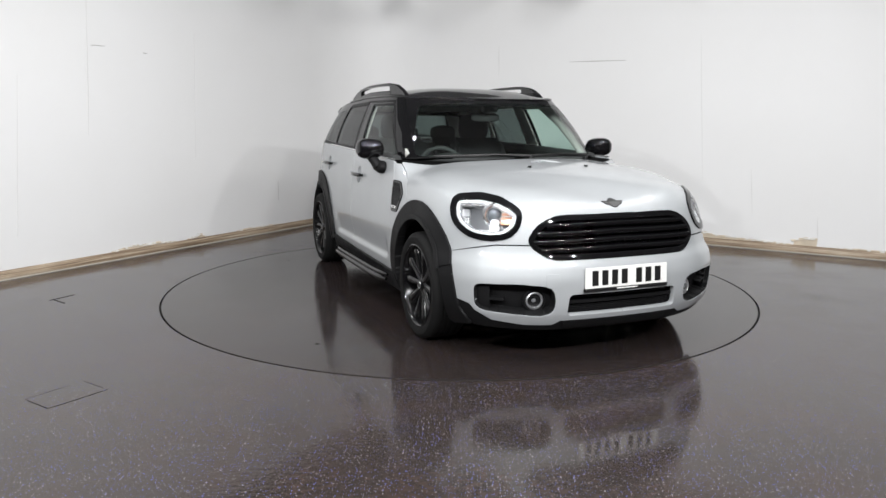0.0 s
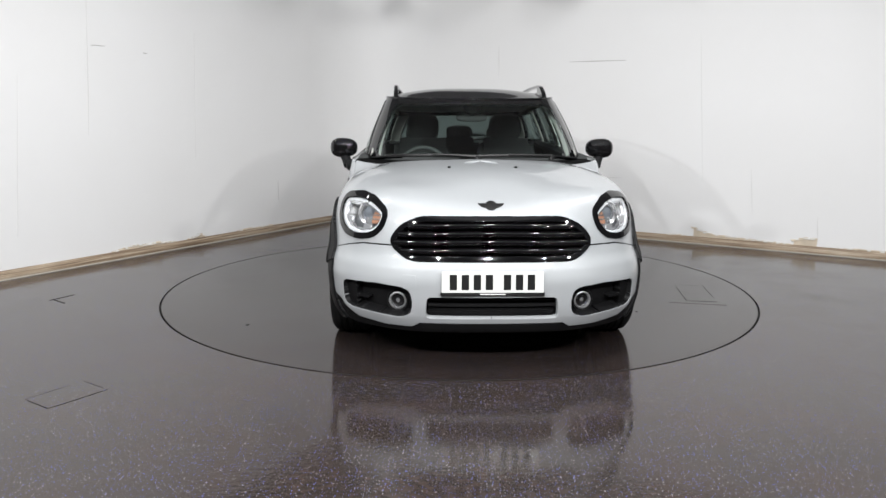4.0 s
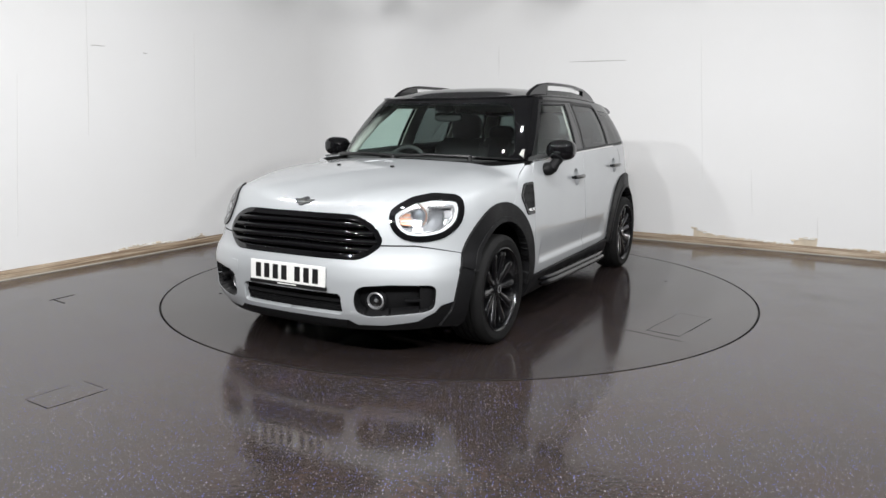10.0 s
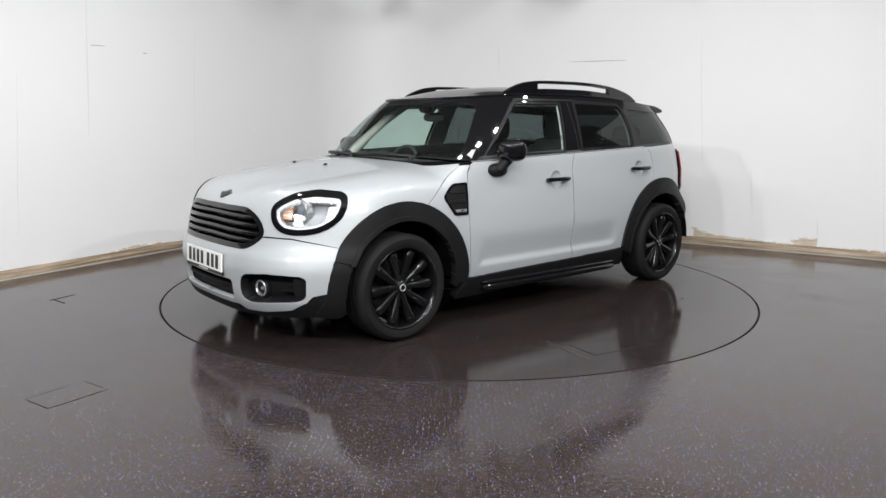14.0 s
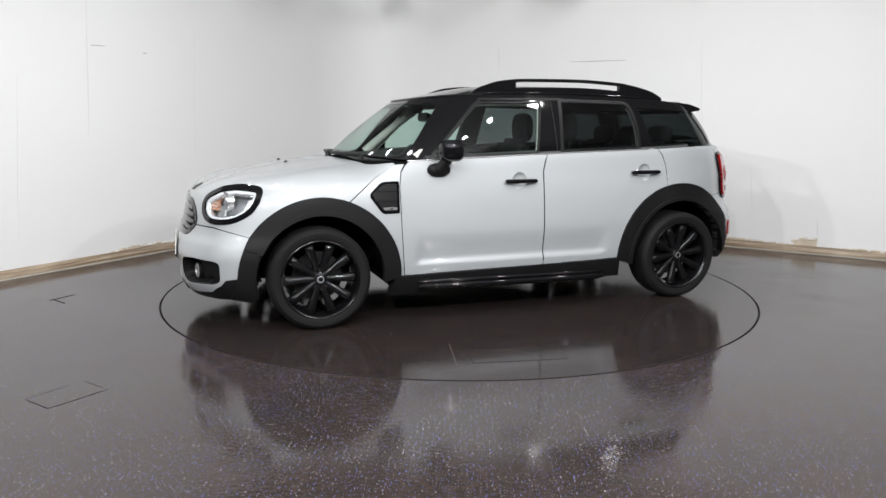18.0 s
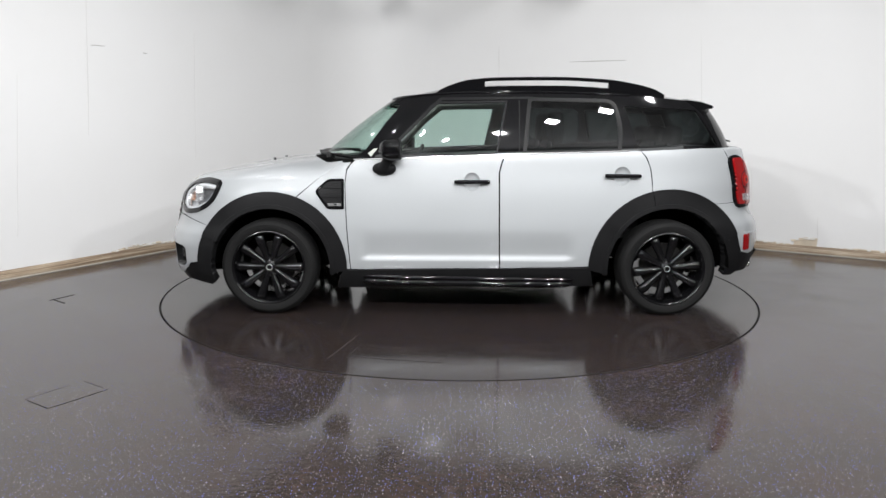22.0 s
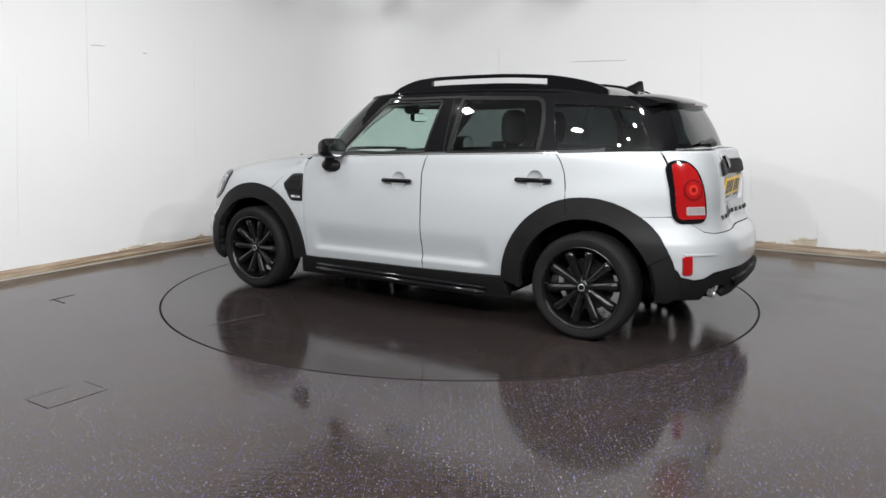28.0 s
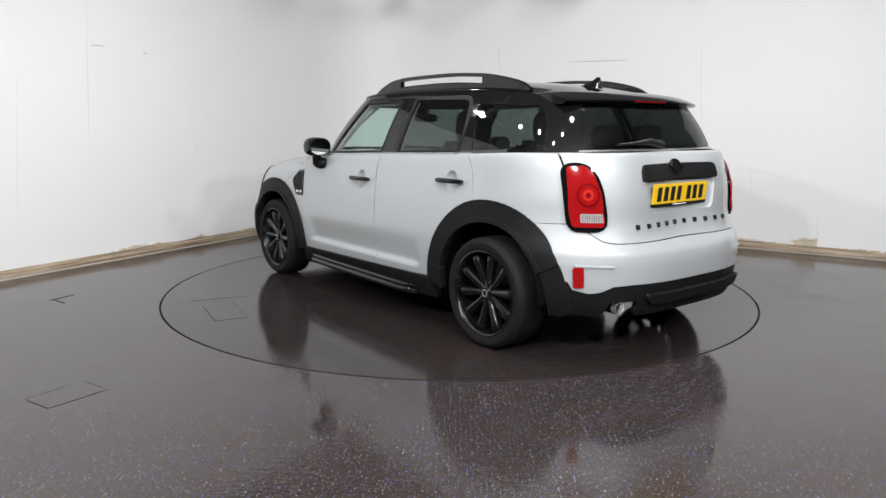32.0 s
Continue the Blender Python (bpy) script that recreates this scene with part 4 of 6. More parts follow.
        part("chrome_ring", lathe_bm([(0.046, -0.01), (0.047, 0.007), (0.041, 0.011), (0.037, 0.006), (0.037, -0.01), (0.046, -0.01)], "x", 40), SATIN_METAL, fog, at=m)
        part("reflector", lathe_bm([(0.0, -0.030), (0.02, -0.026), (0.034, -0.012), (0.038, 0.0)], "x", 32), CHROME, fog, at=m)
        part("bulb_cover", lathe_bm([(0.0, 0.002), (0.009, 0.0), (0.012, -0.008), (0.012, -0.03), (0.0, -0.03)], "x", 20), SATIN_METAL, fog, at=m)
        part("lens", lathe_bm([(0.0, 0.012), (0.02, 0.0105), (0.037, 0.006)], "x", 32), LENS, fog, at=m)


build_front()


def build_grille():
    g = new("grille")
    g.parent = car
    tagged(g, "gloss black oval grille with four bars")
    panel("surround", SHELL, "front", holed(shrink(GRILLE, -0.009), shrink(GRILLE, 0.014)), GLOSS_BLACK, g, push=0.006, thick=0.05, round_edge=0.006)
    panel("mesh_back", SHELL, "front", shrink(GRILLE, 0.006), DARK, g, push=-0.060, thick=0.002)
    inner = shrink(GRILLE, 0.012)

    def half_width(z):
        w = 0
        for a, b in zip(inner, inner[1:] + inner[:1]):
            if (a[1] - z) * (b[1] - z) <= 0 and a[1] != b[1]:
                w = max(w, abs(a[0] + (b[0] - a[0]) * (z - a[1]) / (b[1] - a[1])))
        return w
    for z in (0.752, 0.710, 0.668, 0.626):
        bm = bmesh.new()
        w = half_width(z) + 0.004
        n = 40
        sec = [(-0.055, -0.017), (-0.004, -0.016), (0.004, -0.010), (0.006, 0.002), (0.002, 0.010), (-0.010, 0.014), (-0.055, 0.016)]
        rows = []
        for i in range(n + 1):
            y = -w + 2 * w * i / n
            t = abs(y) / 0.885
            x = 1.2 + 0.965 * (1 - t ** 3.2) ** 0.3125 - float(curve1([0.53, 0.60, 0.68, 0.75, 0.805], [0.012, 0.040, 0.058, 0.076, 0.102])(z)) - 0.006
            rows.append([bm.verts.new((x + a, y, z + b - 0.012 * t)) for a, b in sec])
        for a, b in zip(rows, rows[1:]):
            for k in range(len(sec) - 1):
                bm.faces.new((a[k], a[k + 1], b[k + 1], b[k]))
        part("bar", bm, GLOSS_BLACK, g, sharp=60)
    for i in range(9):
        y = -0.2 + 0.05 * i
        part("duct_rib", box_bm(0.02, 0.006, 0.04, (2.075, y, 0.652), 0.001), DARK, g)


build_grille()


def build_headlamp(sg):
    h = new("headlamp")
    h.parent = car
    tagged(h, "rounded headlamp with chrome projector and light ring")
    o = HEADLAMP if sg > 0 else mirror_diag(HEADLAMP)
    a = 30 * sg
    keep = lambda c: (c[:, 1] * sg > 0) & (c[:, 0] > 1.0)
    inner = shrink(o, 0.022)
    panel("bezel", SHELL, a, holed(shrink(o, -0.006), inner), GLOSS_BLACK, h, "gloss black bezel", facing=-0.4, push=0.009, thick=0.030, round_edge=0.003, keep=keep)
    panel("bowl", SHELL, a, shrink(o, 0.004), LAMP_BOWL, h, push=-0.065, thick=0.002, keep=keep)
    panel("bowl_wall", SHELL, a, holed(shrink(o, 0.017), shrink(o, 0.026)), SATIN_METAL, h, push=-0.010, thick=0.055, keep=keep)
    panel("light_ring", SHELL, a, holed(shrink(o, 0.023), shrink(o, 0.034)), LIGHT_GUIDE, h, "white light-guide ring", push=-0.004, thick=0.016, round_edge=0.004, keep=keep)
    panel("inner_lip", SHELL, a, holed(shrink(o, 0.038), shrink(o, 0.042)), CHROME, h, push=-0.012, thick=0.03, keep=keep)
    panel("lens", SHELL, a, shrink(o, 0.021), LENS, h, push=0.004, thick=0.003, keep=keep)
    # inboard: the amber indicator reflector over stepped chrome
    amb = rounded([(-0.470 * sg, 0.826), (-0.418 * sg, 0.842), (-0.408 * sg, 0.752), (-0.466 * sg, 0.756)], 0.012)
    panel("indicator", SHELL, a, amb, AMBER, h, "pale amber indicator reflector", push=-0.030, thick=0.02, keep=keep)
    for k in range(3):
        z = 0.775 + 0.022 * k
        panel("indicator_rib", SHELL, a, [(-0.466 * sg, z), (-0.414 * sg, z), (-0.414 * sg, z + 0.004), (-0.466 * sg, z + 0.004)], CHROME, h, push=-0.026, thick=0.006, keep=keep)
    for k, (p0, p1, z0, z1) in enumerate(((-0.400, -0.345, 0.715, 0.745), (-0.400, -0.352, 0.750, 0.785), (-0.340, -0.270, 0.700, 0.722), (-0.215, -0.180, 0.735, 0.780), (-0.215, -0.178, 0.790, 0.830), (-0.300, -0.240, 0.856, 0.872))):
        panel("reflector_facet", SHELL, a, rounded([(p0 * sg, z0), (p1 * sg, z0), (p1 * sg, z1), (p0 * sg, z1)][::sg], 0.006), CHROME if k % 2 else SATIN_METAL, h, push=-0.036 - 0.004 * (k % 3), thick=0.02, round_edge=0.005, keep=keep)
    z = 0.792
    # the projector faces forwards
    y = 0.635 * sg
    m = pose(1.855, y, z, 0, 0, 8 * sg)
    part("projector_ring", lathe_bm([(0.064, -0.03), (0.068, 0.012), (0.062, 0.020), (0.050, 0.014), (0.046, -0.01)], "x", 40), CHROME, h, at=m)
    part("projector_shroud", lathe_bm([(0.047, 0.006), (0.044, 0.010), (0.040, 0.0), (0.040, -0.03)], "x", 36), SATIN_METAL, h, at=m)
    part("projector_lens", lathe_bm([(0.0, 0.022), (0.014, 0.019), (0.028, 0.010), (0.040, -0.004), (0.040, -0.02)], "x", 32), PROJECTOR, h, at=m)
    m = pose(1.905, 0.560 * sg, 0.740, 0, 0, 15 * sg)
    part("reflector_cup", lathe_bm([(0.0, -0.02), (0.022, -0.014), (0.036, 0.006), (0.040, 0.012)], "x", 28), CHROME, h, at=m)
    for k in range(4):
        mm = pose(1.875 - 0.022 * k, (0.575 + 0.028 * k) * sg, 0.715 + 0.004 * k, 0, 0, 25 * sg)
        part("trim_step", box_bm(0.05, 0.026, 0.012, (0, 0, 0), 0.003), CHROME if k % 2 else SATIN_METAL, h, at=mm)


both(build_headlamp)


def door_outline_front():
    top = [(x, float(belt_z(x)) - 0.002) for x in np.linspace(-0.235, 0.745, 12)]
    return joined([(0.786, 0.306), (0.806, 0.60), (0.814, 0.88), (0.802, 0.97), (0.775, 1.01)], top[::-1], [(-0.215, 1.03), (-0.197, 0.96), (-0.200, 0.60), (-0.208, 0.314)])


def door_outline_rear():
    top = [(x, float(belt_z(x)) - 0.002) for x in np.linspace(-1.128, -0.243, 10)]
    a = arc(ARCH_R[0], ARCH_R[1], ARCH_R[2] - 0.004, 1.0, 76.0, 16)
    return joined([(-0.219, 0.314), (-0.211, 0.60), (-0.208, 0.96), (-0.227, 1.03)], top[::-1], [(-1.165, 1.055), (-1.192, 0.99), (-1.203, 0.92)], a[::-1])


HANDLE_AT = {"front": (-0.022, 0.896), "rear": (-1.012, 0.938)}


def build_side(sg):
    v = "side+" if sg > 0 else "side-"
    seam_arc = arc(ARCH_F[0], ARCH_F[1], ARCH_F[2] - 0.004, 110.6, 181.0, 14)
    fender = joined([(0.845, 1.016), (0.995, 0.913)], seam_arc, [(0.793, 0.306), (0.813, 0.60), (0.821, 0.88), (0.810, 0.975), (0.783, 1.02)])
    fn = new("front_wing")
    fn.parent = car
    tagged(fn, "white front wing with black side vent")
    panel("wing_skin", SHELL, v, fender, PAINT, fn)
    vent = rounded([(0.826, 0.912), (0.930, 0.910), (1.018, 0.832), (0.935, 0.716), (0.826, 0.716)], [0.008, 0.03, 0.03, 0.02, 0.008])
    panel("vent_frame", SHELL, v, holed(vent, shrink(vent, 0.012)), GLOSS_BLACK, fn, push=0.007, thick=0.012, round_edge=0.004)
    panel("vent_panel", SHELL, v, shrink(vent, 0.011), CLADDING, fn, "grained black vent insert", push=0.0035, thick=0.006)
    for z0, z1, xa, xb in ((0.852, 0.872, 0.842, 0.962), (0.792, 0.808, 0.842, 0.984)):
        panel("vent_rib", SHELL, v, rounded([(xa, z0), (xb, z0), (xb - 0.01, z1), (xa, z1)], 0.004), CLADDING, fn, push=0.010, thick=0.008, round_edge=0.004)
    panel("vent_badge", SHELL, v, rounded([(0.842, 0.736), (0.925, 0.736), (0.932, 0.752), (0.842, 0.752)], 0.003), CHROME, fn, "bright badge strip", push=0.009, thick=0.006)
    panel("badge_mark", SHELL, v, [(0.870, 0.740), (0.890, 0.740), (0.890, 0.749), (0.870, 0.749)], PLATE_BLACK, fn, push=0.0098, thick=0.002)
    for key, outline, xr in (("front", door_outline_front(), (0.093, -0.137)), ("rear", door_outline_rear(), (-0.894, -1.128))):
        d = new(key + "_door")
        d.parent = car
        tagged(d, "white %s door with black handle" % key)
        hx, hz = HANDLE_AT[key]
        cup = ellipse(hx, hz, 0.056, 0.062, 28)
        panel("door_skin", SHELL, v, holed(outline, cup), PAINT, d, thick=0.02)
        # the cup behind the handle
        rings = []
        bm = bmesh.new()
        for f, dep in ((1.0, 0.0), (0.9, 0.010), (0.65, 0.020), (0.3, 0.025)):
            rings.append([bm.verts.new((hx + 0.056 * f * math.cos(q), 0, hz + 0.062 * f * math.sin(q))) for q in np.linspace(0, 2 * math.pi, 29)[:-1]])
            for vv in rings[-1]:
                vv.co.y = sg * (side_y(vv.co.x, vv.co.z) - dep)
        for p, q in zip(rings, rings[1:]):
            for i in range(28):
                bm.faces.new((p[i], p[(i + 1) % 28], q[(i + 1) % 28], q[i]))
        bm.faces.new(rings[-1])
        part("handle_cup", bm, PAINT, d)
        pts = []
        rad = []
        for i in range(17):
            t = i / 16
            x = xr[0] + (xr[1] - xr[0]) * t
            y = side_y(x, hz) + 0.022 + 0.010 * math.sin(math.pi * t)
            pts.append((x, sg * y, hz + 0.002))
            rad.append(0.0145 * min(1, 0.45 + 1.8 * math.sin(math.pi * min(max(t, 0.02), 0.98)) ** 0.6))
        part("handle", tube_bm(pts, rad, 12, squash=1.0), GLOSS_BLACK, d, "gloss black pull handle", sharp=70)
        for x in xr:
            xx = x + (0.02 if x < hx else -0.02)
            part("handle_foot", box_bm(0.026, 0.03, 0.018, (xx, sg * (side_y(xx, hz) + 0.008), hz), 0.005), GLOSS_BLACK, d)
    # rear quarter
    a = arc(ARCH_R[0], ARCH_R[1], ARCH_R[2] - 0.004, 76.6, 124.5, 12)
    top = [(x, float(belt_z(x)) - 0.002) for x in np.linspace(-1.138, -2.2, 10)]
    q = joined([(-1.211, 0.92), (-1.200, 0.99), (-1.172, 1.06)], top, [(-2.2, 0.775), (-1.9, 0.762)], a[::-1])
    k = sub(SHELL, "side+", q, keep=lambda c: c[:, 1] * sg > 0)
    k = sub(k, "rear", [(0.716 * sg, 0), (1.2 * sg, 0), (1.2 * sg, 2), (0.716 * sg, 2)])
    o = TAILLAMP if sg > 0 else mirror_diag(TAILLAMP)
    k = sub(k, 140 * sg, holed(BIG, TAILLAMP if sg > 0 else mirror_diag(TAILLAMP)))
    panel("rear_quarter", k, "top", BIG, PAINT, car, "white rear quarter panel", facing=-2)
    # black strip for the shade in the quarter seam
    panel("gap_shade", SHELL, v, [(-1.62, 0.745), (-2.3, 0.752), (-2.3, 0.79), (-1.62, 0.782)], DARK, car, push=-0.006, thick=0.002, facing=-2, keep=lambda c: (c[:, 1] * sg > 0) & (abs(c[:, 1]) > 0.55))
    # black sheet just under the skins, standing for the shade in the shut lines
    fr = joined([(0.90, 0.98), (0.98, 0.88), (0.86, 0.70), (0.80, 0.33), (-0.79, 0.35), (-0.85, 0.55), (-1.02, 0.78), (-1.19, 0.88), (-1.26, 0.88), (-1.26, 1.08), (-0.3, 1.05), (0.70, 1.02)])
    cups = [ellipse(hx, hz, 0.075, 0.080, 20) for hx, hz in HANDLE_AT.values()]
    panel("door_gap_shade", SHELL, v, holed(fr, *cups), DARK, car, "dark sheet standing for the shade in the door gaps", push=-0.006, thick=0.002)
    # belt strip
    xs = np.linspace(0.76, -1.60, 60)
    ys = np.array([side_y(x, float(belt_z(x)) - 0.006) for x in xs])
    ys = np.convolve(np.pad(ys, 4, "edge"), np.ones(9) / 9, "valid")
    pts = [(x, sg * (y + 0.001), float(belt_z(x)) + 0.001) for x, y in zip(xs, ys)]
    part("belt_strip", tube_bm(pts, 0.005, 8), CHROME, car, "thin chrome strip under the windows")


HALF = SHELL.v[SHELL.v[:, 1] > 0.3]


def side_y(x, z):
    """How far the flank stands out at a place."""
    d = (HALF[:, 0] - x) ** 2 + (HALF[:, 2] - z) ** 2 + np.where(HALF[:, 1] < 0.55, 1.0, 0.0)
    i = np.argsort(d)[:4]
    w = 1 / (d[i] + 1e-6)
    return float((HALF[i, 1] * w).sum() / w.sum())


both(build_side)


def build_cladding(sg):
    v = "side+" if sg > 0 else "side-"
    cx, cz, r = ARCH_F
    hf = new("front_arch")
    hf.parent = car
    tagged(hf, "grained black plastic front wheel-arch trim")
    up = joined(arc(cx, cz, r + 0.004, 181.5, 24, 40), arc(cx, cz, 0.408, 26, 186, 40))
    panel("arch_trim", SHELL, v, up, CLADDING, hf, push=0.016, thick=0.055, round_edge=0.003, facing=-0.2)
    low = joined(arc(cx, cz, r + 0.004, 23.4, 2, 10), [(1.832, 0.30), (1.850, 0.25), (1.860, 0.215), (1.74, 0.195)], arc(cx, cz, 0.408, -15, 25, 12))
    panel("arch_foot", SHELL, v, low, CLADDING, hf, push=0.010, thick=0.055, round_edge=0.008, facing=-0.2)
    panel("arch_lip", SHELL, v, joined(arc(cx, cz, 0.420, 186, 24, 40), arc(cx, cz, 0.396, 26, 186, 40)), CLADDING, hf, push=0.022, thick=0.05, round_edge=0.004, facing=-0.2)
    cx, cz, r = ARCH_R
    hr = new("rear_arch")
    hr.parent = car
    tagged(hr, "grained black plastic rear wheel-arch trim")
    panel("arch_trim", SHELL, v, joined(arc(cx, cz, r + 0.004, -1, 76.2, 24), arc(cx, cz, 0.415, 75.5, -6, 24)), CLADDING, hr, push=0.016, thick=0.055, round_edge=0.003, facing=-0.2)
    panel("arch_trim", SHELL, v, joined(arc(cx, cz, r + 0.004, 76.8, 155, 24), arc(cx, cz, 0.415, 156, 76.4, 24)), CLADDING, hr, push=0.016, thick=0.055, round_edge=0.003, facing=-0.2)
    panel("arch_foot", SHELL, v, joined(arc(cx, cz, r + 0.004, 155.6, 168, 6), [(-1.862, 0.42), (-1.868, 0.30), (-1.80, 0.262)], arc(cx, cz, 0.415, 188, 156.6, 10)), CLADDING, hr, push=0.008, thick=0.055, round_edge=0.006, facing=-0.2)
    panel("arch_lip", SHELL, v, joined(arc(cx, cz, 0.427, -6, 156, 40), arc(cx, cz, 0.403, 156, -6, 40)), CLADDING, hr, push=0.022, thick=0.05, round_edge=0.004, facing=-0.2)
    # sill
    s = new("sill")
    s.parent = car
    tagged(s, "black plastic sill with gloss side bar")
    panel("sill_trim", SHELL, v, joined([(0.84, 0.302), (-0.815, 0.324), (-0.84, 0.20), (0.88, 0.18)]), CLADDING, s, push=0.016, thick=0.06, round_edge=0.008, facing=-0.5)
    for z, yy, rr in ((0.252, 0.902, 0.016), (0.222, 0.912, 0.021)):
        pts = [(x, sg * (yy - 0.035 * abs(x / 0.72) ** 6), z + 0.018 * (0.5 - (x + 0.72) / 1.44) * -1) for x in np.linspace(0.70, -0.70, 24)]
        part("side_bar", tube_bm(pts, [rr * (0.5 if i in (0, 23) else 1) for i in range(24)], 10), GLOSS_BLACK, s)


both(build_cladding)


def build_rear():
    g = new("tailgate")
    g.parent = car
    tagged(g, "white tailgate with black handle trim")
    edge = joined([(-0.708, 1.125), (0.708, 1.125), (0.708, 0.80), (0.690, 0.74), (0.620, 0.672), (0.560, 0.660), (-0.560, 0.660), (-0.620, 0.672), (-0.690, 0.74), (-0.708, 0.80)])
    k = sub(SHELL, "rear", edge, facing=0.05, keep=lambda c: c[:, 0] < -0.9)
    recess = rounded([(-0.335, 0.975), (0.335, 0.975), (0.300, 0.795), (-0.300, 0.795)], 0.04)
    k = sub(k, "rear", holed([(-1, 0), (1, 0), (1, 2), (-1, 2)], recess))
    for sg in (1, -1):
        k = sub(k, 140 * sg, holed(BIG, TAILLAMP if sg > 0 else mirror_diag(TAILLAMP)))
    panel("tailgate_skin", k, "top", BIG, PAINT, g, facing=-2, round_edge=0.0015, thick=0.03)
    panel("plate_recess", SHELL, "rear", shrink(recess, -0.004), PAINT, g, push=-0.022, thick=0.002)
    panel("handle_trim", SHELL, "rear", rounded([(-0.345, 1.052), (0.345, 1.052), (0.352, 0.975), (-0.352, 0.975)], [0.045, 0.045, 0.012, 0.012]), CLADDING, g, "dark grained handle trim", push=0.014, thick=0.03, round_edge=0.008)
    panel("badge", SHELL, "rear", ellipse(0, 1.035, 0.042, 0.036, 28), GLOSS_BLACK, g, "round dark badge", push=0.026, thick=0.02, round_edge=0.004)
    panel("badge_wing", SHELL, "rear", rounded([(-0.075, 1.040), (0.075, 1.040), (0.05, 1.020), (-0.05, 1.020)], 0.006), GLOSS_BLACK, g, push=0.020, thick=0.01)
    for i in range(10):
        y = 0.412 - 0.0915 * i
        panel("letter_bar", SHELL, "rear", rounded([(y - 0.011, 0.722), (y + 0.011, 0.722), (y + 0.011, 0.746), (y - 0.011, 0.746)], 0.003), PLATE_BLACK, g, push=0.010, thick=0.010, round_edge=0.001)
    panel("model_mark", SHELL, "rear", rounded([(-0.585, 0.985), (-0.525, 0.985), (-0.525, 1.012), (-0.585, 1.012)], 0.004), PLATE_BLACK, g, push=0.007, thick=0.007)
    # bumper
    # black band for the shade in the tailgate gap
    panel("gap_shade", SHELL, "rear", [(-0.73, 1.10), (-0.69, 1.10), (-0.69, 0.80), (-0.60, 0.69), (0.60, 0.69), (0.69, 0.80), (0.69, 1.10), (0.73, 1.10), (0.73, 0.76), (0.62, 0.64), (-0.62, 0.64), (-0.73, 0.76)], DARK, g, push=-0.006, thick=0.002)
    b = new("rear_bumper")
    b.parent = car
    tagged(b, "white rear bumper over a black valance")
    a = arc(ARCH_R[0], ARCH_R[1], ARCH_R[2] - 0.004, 125.2, 160, 10)
    side = joined(a, [(-1.83, 0.455), (-1.845, 0.10), (-2.4, 0.1), (-2.4, 0.768), (-1.9, 0.756)])
    k = sub(SHELL, "side+", side)
    low = [(-1.0, 0.462), (-0.768, 0.462), (-0.752, 0.420), (-0.70, 0.402), (-0.66, 0.408), (-0.60, 0.440), (-0.50, 0.447), (0.50, 0.447), (0.60, 0.440), (0.66, 0.408), (0.70, 0.402), (0.752, 0.420), (0.768, 0.462), (1.0, 0.462)]
    outline = joined(low, [(1.0, 1.0), (0.704, 1.0)], [(0.704, 0.80), (0.694, 0.735), (0.622, 0.666), (0.562, 0.654), (-0.562, 0.654), (-0.622, 0.666), (-0.694, 0.735), (-0.704, 0.80), (-0.704, 1.0), (-1.0, 1.0)])
    k = sub(k, "rear", outline)
    for sg in (1, -1):
        k = sub(k, 140 * sg, holed(BIG, TAILLAMP if sg > 0 else mirror_diag(TAILLAMP)))
    panel("bumper_skin", k, "top", BIG, PAINT, b, facing=-2, round_edge=0.0015, thick=0.03)
    val = joined([(x, z + 0.012) for x, z in low], [(1.0, 0.285), (0.62, 0.268), (0.60, 0.350), (0.46, 0.350), (0.44, 0.262), (-1.0, 0.262)])
    k = sub(SHELL, "side+", [(-1.84, 0.0), (-2.5, 0.0), (-2.5, 0.6), (-1.84, 0.6)])
    panel("valance", k, "rear", val, CLADDING, b, "grained black plastic valance", push=-0.007, thick=0.04, facing=-2)
    panel("valance_ridge", SHELL, "rear", rounded([(-0.52, 0.385), (0.42, 0.385), (0.38, 0.335), (-0.46, 0.335)], 0.02), CLADDING, b, push=0.020, thick=0.04, round_edge=0.008)
    for sg in (1, -1):
        o = rounded([(0.630 * sg, 0.536), (0.682 * sg, 0.543), (0.687 * sg, 0.436), (0.636 * sg, 0.434)], 0.012)
        panel("reflector", SHELL, 140 * sg, o, RED_LENS, b, "upright red reflector", push=0.012, thick=0.02, round_edge=0.004, keep=lambda c: c[:, 1] * sg > 0)
        panel("bumper_crease", SHELL, 140 * sg, rounded([(0.637 * sg, 0.552), (0.84 * sg, 0.546), (0.84 * sg, 0.540), (0.645 * sg, 0.542)], 0.002), PAINT, b, push=0.010, thick=0.012, round_edge=0.004, keep=lambda c: c[:, 1] * sg > 0)
    # exhaust
    e = new("exhaust")
    e.parent = car
    tagged(e, "round chrome exhaust tip")
    m = pose(-1.965, 0.53, 0.312)
    part("tip", lathe_bm([(0.035, -0.020), (0.036, -0.045), (0.039, -0.050), (0.036, -0.052), (0.032, -0.045), (0.030, -0.015)], "x", 32), CHROME, e, at=m)
    part("tail_pipe", lathe_bm([(0.033, 0.14), (0.034, -0.020), (0.030, -0.018)], "x", 24), DARK, e, at=m)
    part("bore", lathe_bm([(0.0, 0.05), (0.030, 0.05), (0.031, -0.02)], "x", 24), DARK, e, at=m)
    part("silencer", box_bm(0.30, 0.55, 0.14, (0.30, -0.18, -0.005), 0.05, 4), DARK, e, at=m)


build_rear()


